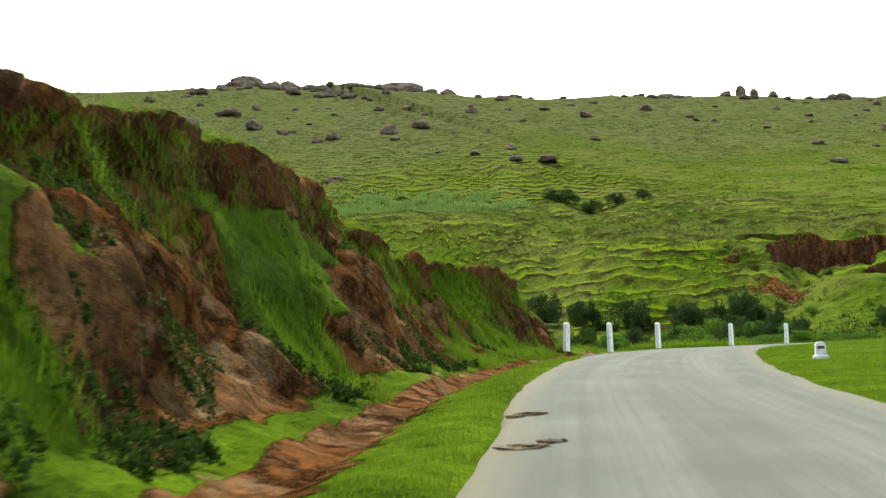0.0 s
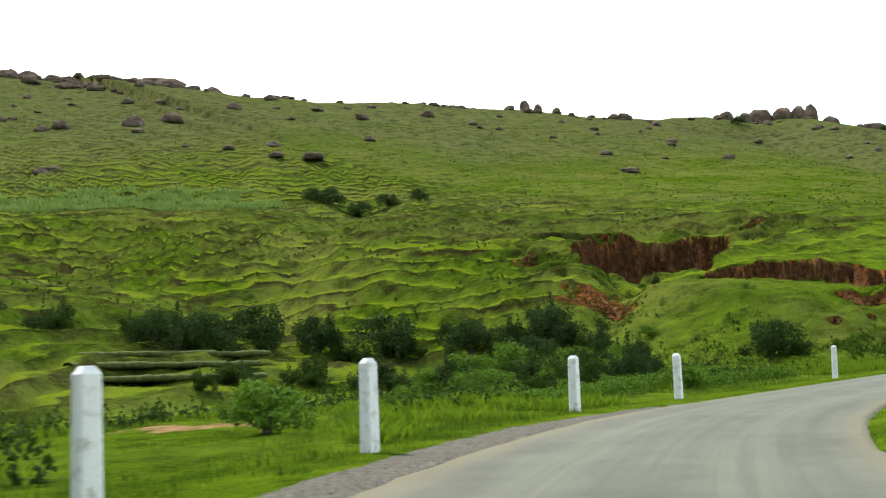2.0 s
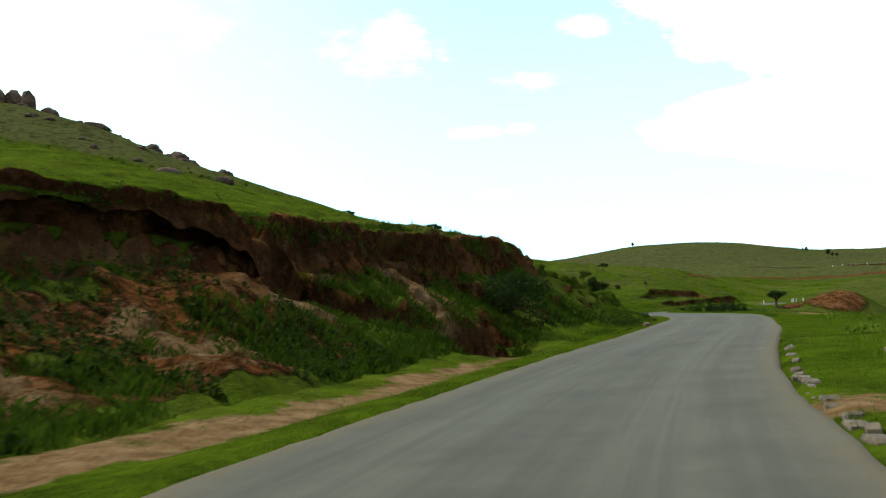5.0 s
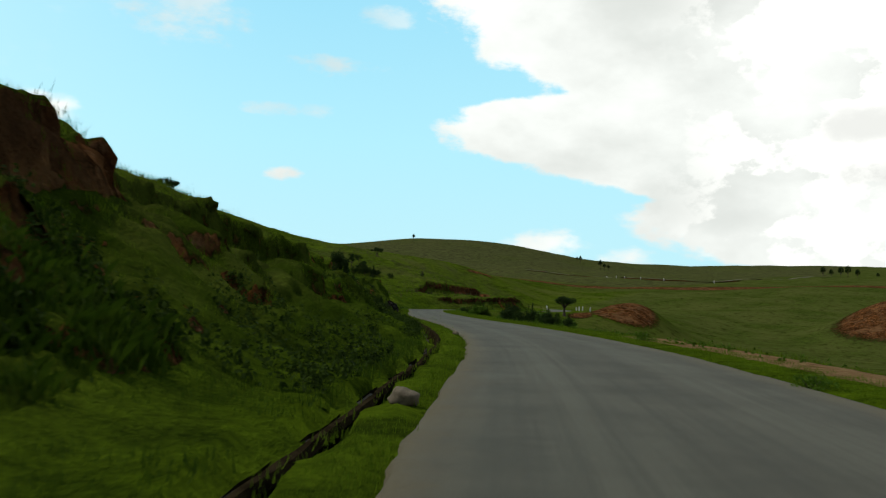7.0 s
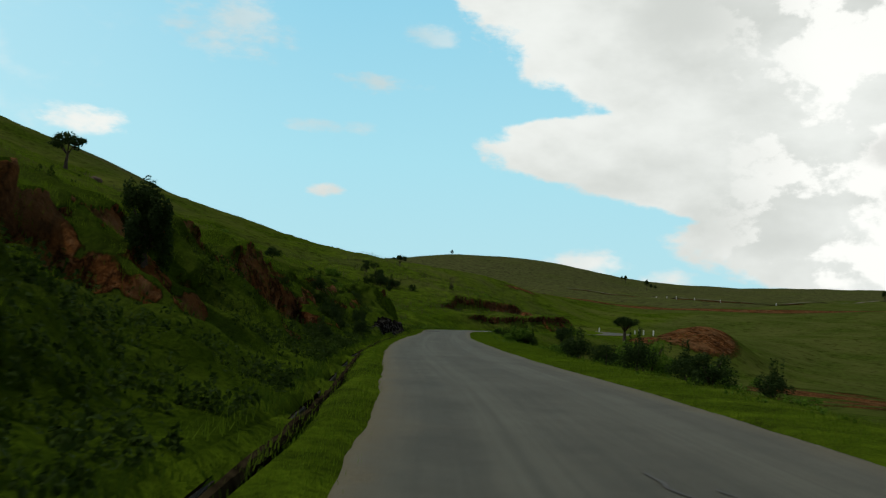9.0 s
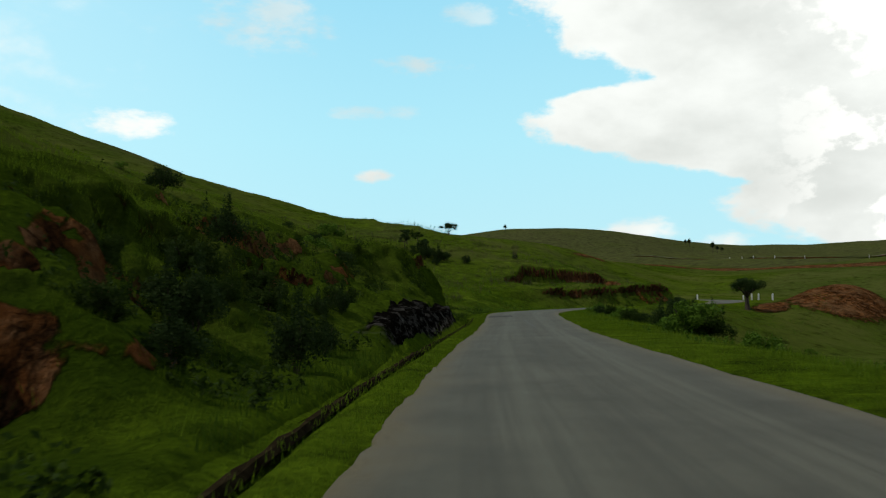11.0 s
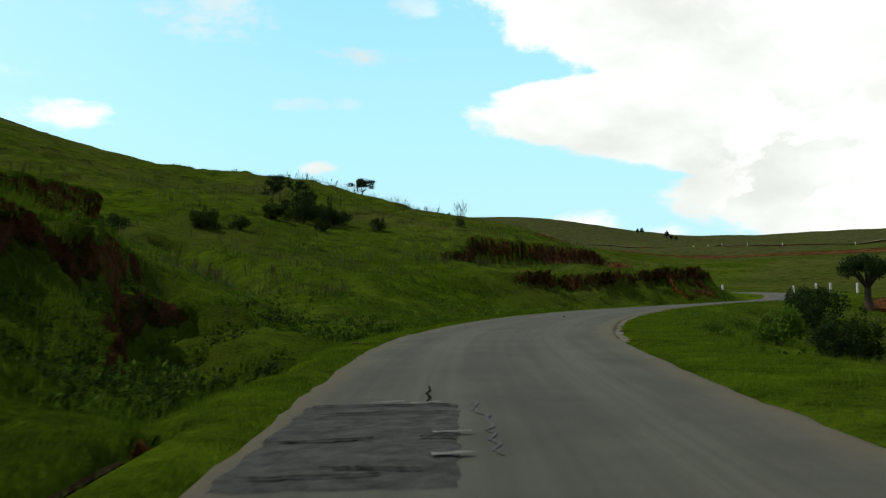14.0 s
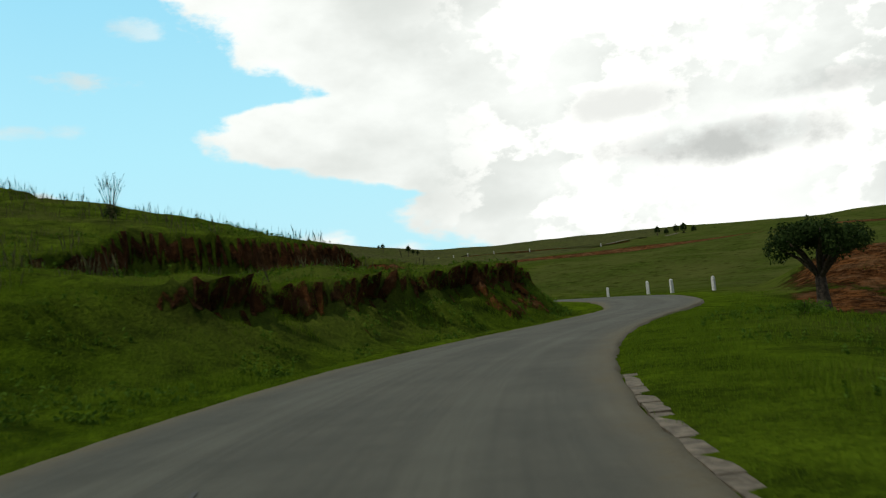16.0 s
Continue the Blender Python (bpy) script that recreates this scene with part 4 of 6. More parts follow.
def bollard_mesh(high, wide, cap=0.07):
    bm = bmesh.new()
    h = wide / 2
    rings = []
    for z, s in ((-0.25, 1.03), (high - cap, 0.93), (high, 0.5)):
        b = h * s * 0.22
        e = h * s
        rings.append([bm.verts.new((px, py, z)) for px, py in ((-e + b, -e), (e - b, -e), (e, -e + b), (e, e - b), (e - b, e), (-e + b, e), (-e, e - b), (-e, -e + b))])
    for lo, hi in zip(rings, rings[1:]):
        for k in range(8):
            bm.faces.new((lo[k], lo[(k + 1) % 8], hi[(k + 1) % 8], hi[k]))
    bm.faces.new(rings[-1])
    return bm


def build_bollards():
    spots = [(6.0, 37.1), (8.9, 43.2), (12.1, 47.6), (18.2, 55.5), (22.9, 59.6), (33.8, 67.9), (39.7, 71.8)]
    for n, (x, y) in enumerate(spots):
        post = part("bollard", bollard_mesh(1.25, 0.21), PAINT)
        post.matrix_world = pose(x, y, ground_at(x, y), random.uniform(-2, 2), random.uniform(-2, 2), 20 + 7 * n)
        tagged(post, "white-painted concrete bollard with a pyramid top on the grass verge", "bollard", "bollards along the road")
    for x, y in ((301.8, 132.6), (305.1, 135.1), (308.2, 136.6), (317.3, 139.4), (320.5, 147.5)):
        post = part("bollard", bollard_mesh(0.98, 0.22), PAINT)
        post.matrix_world = pose(x, y, ground_at(x, y), 0, 0, random.uniform(0, 90))
        tagged(post, "white-painted concrete road bollard at the outside of the bend", "bollard", "bollards round the far bend")


build_bollards()


# ------------------------------------------------------------------ plants, rocks and small things
def mesh_of(name, verts, faces):
    """A mesh from arrays; all faces have the same number of corners."""
    mesh = bpy.data.meshes.new(name)
    n = faces.shape[1]
    mesh.vertices.add(len(verts))
    mesh.vertices.foreach_set("co", np.asarray(verts, np.float32).ravel())
    mesh.loops.add(faces.size)
    mesh.loops.foreach_set("vertex_index", faces.astype(np.int32).ravel())
    mesh.polygons.add(len(faces))
    mesh.polygons.foreach_set("loop_start", np.arange(0, faces.size, n, dtype=np.int32))
    mesh.update()
    return mesh


RNG = np.random.RandomState(7)


def tufts(name, label, x, y, z, high, wide, blades, mat, splay=0.5, category="grass", short=False):
    """One mesh of grass: every tuft is some narrow bent blades."""
    n = len(x) * blades
    px, py, pz = (np.repeat(v, blades) for v in (x, y, z))
    h = np.repeat(high, blades) * RNG.uniform(0.6, 1.15, n)
    w = np.repeat(wide, blades) * RNG.uniform(0.7, 1.3, n)
    gx, gy = (np.repeat((height(x + a, y + b)[0] - z) / 0.25, blades) for a, b in ((0.25, 0.0), (0.0, 0.25)))
    spread = np.maximum(np.repeat(high, blades) * 0.35, 0.13)
    sx, sy = RNG.normal(0, 1, n) * spread, RNG.normal(0, 1, n) * spread
    px, py, pz = px + sx, py + sy, pz + np.clip(gx, -1.5, 1.5) * sx + np.clip(gy, -1.5, 1.5) * sy
    turn, lean = RNG.uniform(0, 2 * np.pi, n), RNG.uniform(0.1, 1.0, n) * splay
    dx, dy = np.cos(turn), np.sin(turn)
    a = np.stack([px - dy * w, py + dx * w, pz - 0.04], 1)
    b = np.stack([px + dy * w, py - dx * w, pz - 0.04], 1)
    c = np.stack([px + dx * lean * h * 0.35 + dy * w * 0.6, py + dy * lean * h * 0.35 - dx * w * 0.6, pz + h * 0.6], 1)
    d = np.stack([px + dx * lean * h, py + dy * lean * h, pz + h * (1 - 0.25 * lean)], 1)
    if short:
        verts = np.stack([a, b, d], 1).reshape(-1, 3)
        mesh = mesh_of(name, verts, np.arange(3 * n).reshape(-1, 3))
    else:
        verts = np.stack([a, b, c, d], 1).reshape(-1, 3)
        i = np.arange(n)[:, None] * 4
        mesh = mesh_of(name, verts, np.concatenate([i + [0, 1, 2], i + [0, 2, 3]]))
    mesh.materials.append(mat)
    tagged(new(name, mesh), label, category, kind="stuff")


def herbs(name, label, x, y, z, high, leaves, size, mat, category="weeds"):
    """One mesh of leafy weeds: every plant is a loose heap of small leaves."""
    n = len(x) * leaves
    h = np.repeat(high, leaves)
    px, py, pz = (np.repeat(v, leaves) for v in (x, y, z))
    up = RNG.rand(n) ** 0.8
    wide = h * 0.55 * (1.1 - up)
    turn = RNG.uniform(0, 2 * np.pi, n)
    at = np.stack([px + np.cos(turn) * wide * RNG.rand(n) ** 0.5, py + np.sin(turn) * wide * RNG.rand(n) ** 0.5, pz + h * up], 1)
    out = np.stack([np.cos(turn) * 0.7, np.sin(turn) * 0.7, np.full(n, 0.8)], 1)
    verts, faces = leaf_cards(at, out, size)
    mesh = mesh_of(name, verts, faces)
    mesh.materials.append(mat)
    tagged(new(name, mesh), label, category, kind="stuff")


def leaf_cards(points, normals, size):
    """Small bent leaves, two triangles each, facing roughly along the given directions."""
    n = len(points)
    aim = normals + RNG.normal(0, 0.6, (n, 3))
    aim /= np.linalg.norm(aim, axis=1)[:, None] + 1e-6
    side = np.cross(aim, RNG.normal(0, 1, (n, 3)))
    side /= np.linalg.norm(side, axis=1)[:, None] + 1e-6
    up = np.cross(side, aim)
    s = size * RNG.uniform(0.6, 1.4, (n, 1))
    a, b = points - side * s * 0.45, points + side * s * 0.45
    c, d = points + up * s - aim * s * 0.2, points - up * s - aim * s * 0.2
    verts = np.stack([a, c, b, d], 1).reshape(-1, 3)
    i = np.arange(n)[:, None] * 4
    return verts, np.concatenate([i + [0, 1, 2], i + [0, 2, 3]])


def along_road(n, lo, hi, near, far, side):
    """Random places beside the tar: between two runs, and two distances out from its edge."""
    run = RNG.uniform(lo, hi, n)
    out = near + (far - near) * RNG.uniform(0, 1, n) ** 1.3
    k = np.clip(np.searchsorted(RUN, run), 0, len(RUN) - 1)
    off = side * (half_at(run) + out)
    x, y = LINE[k, 0] + SIDE[k, 0] * off, LINE[k, 1] + SIDE[k, 1] * off
    z, r2, o2 = height(x, y)
    zx, zy = height(x + 0.4, y)[0], height(x, y + 0.4)[0]
    steep = np.hypot(zx - z, zy - z) / 0.4
    fine = np.abs(o2) > half_at(r2) + near * 0.8
    return x[fine], y[fine], z[fine], steep[fine], run[fine], out[fine]


def build_grass():
    for side in (-1, 1):
        x, y, z, steep, run, out = along_road(30000, -6, 325, 0.0, 1.7, side)
        keep = (steep < 0.7) & ~((side < 0) & (run < 40) & (out > 0.9)) & (rough_noise(x, y, 1.2, 2, 1) > -0.4)
        keep &= ~((side > 0) & (run > 273) & (run < 301) & (out < 0.26))
        keep &= ~((side < 0) & (run > 82) & (run < 124) & (out > 0.9) & (rough_noise(x, y, 1.5, 2, 3) < 0.25))
        keep &= ~((side < 0) & (run > 127) & (run < 260) & (out > 0.72))
        keep &= ~((side < 0) & (run > 28) & (run < 62) & (out < np.interp(run, [28, 34, 44, 52, 62], [0.1, 0.8, 1.1, 1.0, 0.1])))
        x, y, z, out = x[keep], y[keep], z[keep], out[keep]
        tufts("verge_grass", "short bright green grass on the road verge", x, y, z, (0.025 + 0.055 * RNG.rand(len(x))) * (0.6 + 0.5 * out), np.full(len(x), 0.006), 7, GRASS, 1.0, short=True)
    x, y, z, steep, run, out = along_road(42000, -8, 345, 1.25, 12.0, -1)
    keep = (steep < 0.95) & ~((run > 219) & (run < 251) & (out < 2.9)) & (rough_noise(x, y, 2.5, 3, 2) > -0.25 + 0.15 * ((run > 100) & (run < 125))) & ~((run < 41) & (out < 5.0)) & ~((run > 80) & (run < 124) & (out < 3.1))
    keep &= ~((run > 40) & (run < 84) & (rough_noise(x, y, 4.0, 2, 1) < 0.0))
    # blades near the bank's foot take the darker colour that carries shade
    for low, mat in ((True, SHADED_GRASS), (False, GRASS)):
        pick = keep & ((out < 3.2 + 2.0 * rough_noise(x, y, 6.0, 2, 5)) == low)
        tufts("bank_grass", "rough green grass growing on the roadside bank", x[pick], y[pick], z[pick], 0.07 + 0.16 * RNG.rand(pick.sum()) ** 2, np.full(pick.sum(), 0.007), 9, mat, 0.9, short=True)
    x, y, z, steep, run, out = along_road(30000, -5, 345, 1.4, 13.0, 1)
    keep = (steep < 0.9) & (rough_noise(x, y, 3.0, 3, 2) > -0.3) & (((x - 281) / 9) ** 2 + ((y - 128.5) / 3.6) ** 2 > 1)
    keep &= ~((run > 138) & (run < 168) & (out < 3.0))
    x, y, z = x[keep], y[keep], z[keep]
    tall = 0.05 + 0.1 * RNG.rand(len(x)) ** 2 + 0.16 * RNG.rand(len(x)) * (rough_noise(x, y, 5.0, 3, 1) > 0.15)
    tufts("meadow_grass", "green meadow grass below the road", x, y, z, tall, np.full(len(x), 0.008), 8, GRASS, 0.9, short=True)
    # leafy weeds on the shaded bank
    x, y, z, steep, run, out = along_road(19000, 136, 284, 1.3, 9.5, -1)
    keep = (rough_noise(x, y, 2.8, 3, 3) > -0.1 + 0.09 * np.maximum(out - 3.0, 0)) & (steep < np.where(run > 244, 2.6, 1.8)) & ~((run > 219) & (run < 251) & (out < 2.6))
    herbs("bank_weeds", "dense dark leafy weeds on the shaded bank", x[keep], y[keep], z[keep], 0.12 + 0.34 * RNG.rand(keep.sum()) ** 2, 9, 0.045, WEED)
    x, y, z, steep, run, out = along_road(9500, 136, 284, 1.3, 12.0, -1)
    keep = (rough_noise(x, y, 2.6, 3, 0) > 0.12) & ~((run > 219) & (run < 251) & (out < 2.9))
    tufts("bank_clumps", "bright grass clumps on the dark bank", x[keep], y[keep], z[keep], 0.08 + 0.15 * RNG.rand(keep.sum()), np.full(keep.sum(), 0.006), 12, GRASS, 0.9, short=True)
    x, y, z, steep, run, out = along_road(11000, 262, 345, 1.6, 20.0, -1)
    keep = (rough_noise(x, y, 3.4, 3, 3) > 0.0) & (steep < 1.5)
    herbs("bank_weeds", "rank green weeds under the broken bank", x[keep], y[keep], z[keep], 0.06 + 0.3 * RNG.rand(keep.sum()) ** 2, 9, 0.055, BRIGHT_LEAF)
    keep = (rough_noise(x, y, 2.8, 3, 5) > 0.1) & (steep < 1.2)
    tufts("tall_grass", "lush grass clumps under the broken bank", x[keep], y[keep], z[keep], 0.1 + 0.3 * RNG.rand(keep.sum()) ** 2, np.full(keep.sum(), 0.009), 12, GRASS, 0.8, short=True)
    x, y, z, steep, run, out = along_road(9000, 90, 335, 1.6, 16.0, 1)
    keep = (rough_noise(x, y, 3.0, 3, 3) > 0.12) & (((x - 281) / 9) ** 2 + ((y - 128.5) / 3.6) ** 2 > 1)
    herbs("meadow_weeds", "scattered dark weeds in the meadow", x[keep], y[keep], z[keep], 0.05 + 0.16 * RNG.rand(keep.sum()) ** 2, 8, 0.045, BRIGHT_LEAF)
    # the damp hollow behind the bollards
    x, y, z, steep, run, out = along_road(7000, 42, 92, 1.8, 12.0, -1)
    keep = rough_noise(x, y, 4.0, 2, 5) > 0.05
    tufts("tall_grass", "lush tall grass behind the bollards", x[keep], y[keep], z[keep], 0.12 + 0.26 * RNG.rand(keep.sum()), np.full(keep.sum(), 0.009), 9, GRASS, 0.7)
    x, y, z, steep, run, out = along_road(4200, 58, 77, 2.4, 8.5, -1)
    keep = (rough_noise(x, y, 5.0, 2, 2) > -0.2) & (out > 3.0 + 0.9 * rough_noise(x, y, 3.0, 2, 0))
    herbs("weeds", "knee-high fresh green weeds behind the bollards", x[keep], y[keep], z[keep], 0.2 + 0.35 * RNG.rand(keep.sum()), 14, 0.05, BRIGHT_LEAF)
    x, y, z, steep, run, out = along_road(7000, 44, 92, 4.0, 30.0, -1)
    keep = rough_noise(x, y, 6.0, 3, 4) > 0.08
    herbs("weeds", "dark broad-leaved weeds in the damp hollow", x[keep], y[keep], z[keep], 0.2 + 0.5 * RNG.rand(keep.sum()) ** 2, 12, 0.07, WEED)
    x, y, z, steep, run, out = along_road(9000, 90, 137, 2.9, 9.0, -1)
    keep = (rough_noise(x, y, 3.2, 2, 4) > 0.0) & (steep < 1.3)
    tufts("tall_grass", "dark green grass on the red earth bank", x[keep], y[keep], z[keep], 0.1 + 0.22 * RNG.rand(keep.sum()), np.full(keep.sum(), 0.008), 10, SHADED_GRASS, 0.8)
    keep = (rough_noise(x, y, 2.6, 3, 1) > 0.26) & (steep < 1.3)
    herbs("weeds", "leafy weeds at the foot of the red bank", x[keep], y[keep], z[keep], 0.12 + 0.25 * RNG.rand(keep.sum()), 9, 0.05, WEED)
    x, y, z, steep, run, out = along_road(15000, -6, 41, 2.0, 6.6, -1)
    keep = (rough_noise(x, y, 2.6, 4, 0) < np.where(run < 27, -0.1, 0.02)) & (steep < np.where(run < 27, 1.6, 2.8))
    tufts("tall_grass", "bright green grass tufts on the red bank", x[keep], y[keep], z[keep] + 0.08, 0.1 + 0.24 * RNG.rand(keep.sum()), np.full(keep.sum(), 0.004), 22, GRASS, 0.9, short=True)
    keep = (rough_noise(x, y, 1.8, 3, 2) > 0.12) & (steep < 2.2)
    herbs("weeds", "small dark weeds on the red bank", x[keep], y[keep], z[keep] + 0.06, 0.08 + 0.16 * RNG.rand(keep.sum()), 9, 0.035, WEED)
    # grass along the broken lips and on the skyline
    lip_run = RNG.uniform(-8, 340, 9000)
    k = np.clip(np.searchsorted(RUN, lip_run), 0, len(RUN) - 1)
    out = np.interp(lip_run, BANKS[:, 0], BANKS[:, 2]) + RNG.normal(0.5, 0.7, len(k))
    off = -(half_at(lip_run) + out)
    x, y = LINE[k, 0] + SIDE[k, 0] * off, LINE[k, 1] + SIDE[k, 1] * off
    z = height(x, y)[0]
    keep = (np.abs(lip_run - 66) > 26)
    tufts("lip_grass", "grass hanging over the lip of the bank", x[keep], y[keep], z[keep], 0.08 + 0.16 * RNG.rand(keep.sum()), np.full(keep.sum(), 0.005), 14, GRASS, 1.0, short=True)
    lip_run = np.concatenate([RNG.uniform(-8, 26, 1200), RNG.uniform(26, 41, 1800)])
    k = np.clip(np.searchsorted(RUN, lip_run), 0, len(RUN) - 1)
    out = np.interp(lip_run, BANKS[:, 0], BANKS[:, 2]) + RNG.normal(0.0, 0.55, len(k))
    x, y = LINE[k, 0] - SIDE[k, 0] * (half_at(lip_run) + out), LINE[k, 1] - SIDE[k, 1] * (half_at(lip_run) + out)
    tufts("lip_grass", "thick bright grass over the brow of the red bank", x, y, height(x, y)[0] + 0.04, 0.12 + 0.2 * RNG.rand(len(x)), np.full(len(x), 0.006), 18, GRASS, 1.1, short=True)
    # hillsides farther up
    x, y, z, steep, run, out = along_road(22000, 36, 345, 10.0, 60.0, -1)
    keep = steep < 0.9
    tufts("hill_grass", "coarse grass clumps over the hillside", x[keep], y[keep], z[keep], 0.08 + 0.16 * RNG.rand(keep.sum()), np.full(keep.sum(), 0.012), 8, GRASS, 1.0, short=True)
    x, y, z, steep, run, out = along_road(1500, 258, 350, 8.0, 46.0, -1)
    tufts("seed_grass", "thin seeding grass stalks along the skyline", x, y, z, 0.35 + 0.55 * RNG.rand(len(x)), np.full(len(x), 0.006), 5, DRY_STALK, 0.3)
    x, y = RNG.uniform(-90, 250, 20000), RNG.uniform(104, 330, 20000)
    z, run, off = height(x, y)
    keep = (off < -34) & (rough_noise(x, y, 9.0, 3, 1) > 0.05)
    herbs("hill_scrub", "low dark scrub scattered over the far hillside", x[keep], y[keep], z[keep] - 0.05, 0.12 + 0.5 * RNG.rand(keep.sum()) ** 3, 6, 0.16, WEED, "scrub")


build_grass()


def foliage(name, lumps, leaves, size, mat, parent, label=""):
    """Leaves over a set of lumps (centre, radii), denser on the outside, with gaps."""
    pts, nor = [], []
    total = sum(r[0] * r[1] + r[1] * r[2] for _, r in lumps)
    for c, r in lumps:
        n = int(leaves * (r[0] * r[1] + r[1] * r[2]) / total)
        v = RNG.normal(0, 1, (n, 3))
        v /= np.linalg.norm(v, axis=1)[:, None]
        deep = 1 - 0.55 * RNG.rand(n, 1) ** 2
        ripple = 1 + 0.22 * np.sin(v[:, :1] * 7 + c[0] * 5) * np.cos(v[:, 1:2] * 6 + c[1] * 3)
        pts.append(np.array(c) + v * deep * ripple * np.array(r))
        nor.append(v)
    verts, faces = leaf_cards(np.concatenate(pts), np.concatenate(nor), size)
    mesh = mesh_of(name, verts, faces)
    mesh.materials.append(mat)
    ob = new(name, mesh)
    ob.parent = parent
    return tagged(ob, label)


def tube(bm, points, radii, sides=7):
    rings = []
    for i, (p, r) in enumerate(zip(points, radii)):
        way = Vector(points[min(i + 1, len(points) - 1)]) - Vector(points[max(i - 1, 0)])
        q = way.to_track_quat("Z", "Y")
        rings.append([bm.verts.new(Vector(p) + q @ Vector((r * math.cos(k * math.tau / sides), r * math.sin(k * math.tau / sides), 0))) for k in range(sides)])
    for lo, hi in zip(rings, rings[1:]):
        for k in range(sides):
            bm.faces.new((lo[k], lo[(k + 1) % sides], hi[(k + 1) % sides], hi[k]))
    bm.faces.new(rings[-1])


def stems(parent, high, spread, count, thick, mat=None):
    for k in range(count):
        a = k * math.tau / count + random.uniform(-0.4, 0.4)
        bm = bmesh.new()
        end = Vector((math.cos(a) * spread, math.sin(a) * spread, high))
        tube(bm, [(0, 0, -0.2), end * 0.45 + Vector((0, 0, high * 0.12)), end], [thick, thick * 0.7, thick * 0.3], 5)
        part("stem", bm, mat or BARK, parent)


def bush(r, high, mat, leaves=900, size=0.09, name="bush", ragged=0.0):
    ob = new(name)
    stems(ob, high * 0.7, r * 0.5, 4, 0.03 * max(r, 0.6))
    lumps = []
    for k in range(13):
        a = k * 2.4
        d = r * 0.85 * (k / 12) ** 0.5
        lumps.append(((math.cos(a) * d * random.uniform(0.6, 1.1), math.sin(a) * d * random.uniform(0.6, 1.1), high * random.uniform(0.25, 0.85) * (1 - 0.35 * d / r)), (r * random.uniform(0.2, 0.45), r * random.uniform(0.2, 0.45), high * random.uniform(0.14, 0.3))))
    for k in range(int(12 * ragged)):
        a, d = random.uniform(0, math.tau), r * random.uniform(0.1, 0.95)
        lumps.append(((math.cos(a) * d, math.sin(a) * d, high * random.uniform(0.5, 1.15)), (r * random.uniform(0.07, 0.16), r * random.uniform(0.07, 0.16), high * random.uniform(0.12, 0.28))))
    foliage("foliage", lumps, leaves, size, mat, ob)
    return ob


def stand(ob, x, y, turn=0.0, scale=1.0, sink=0.05):
    ob.matrix_world = pose(x, y, ground_at(x, y) - sink, 0, 0, turn) @ Matrix.Scale(scale, 4)
    return ob


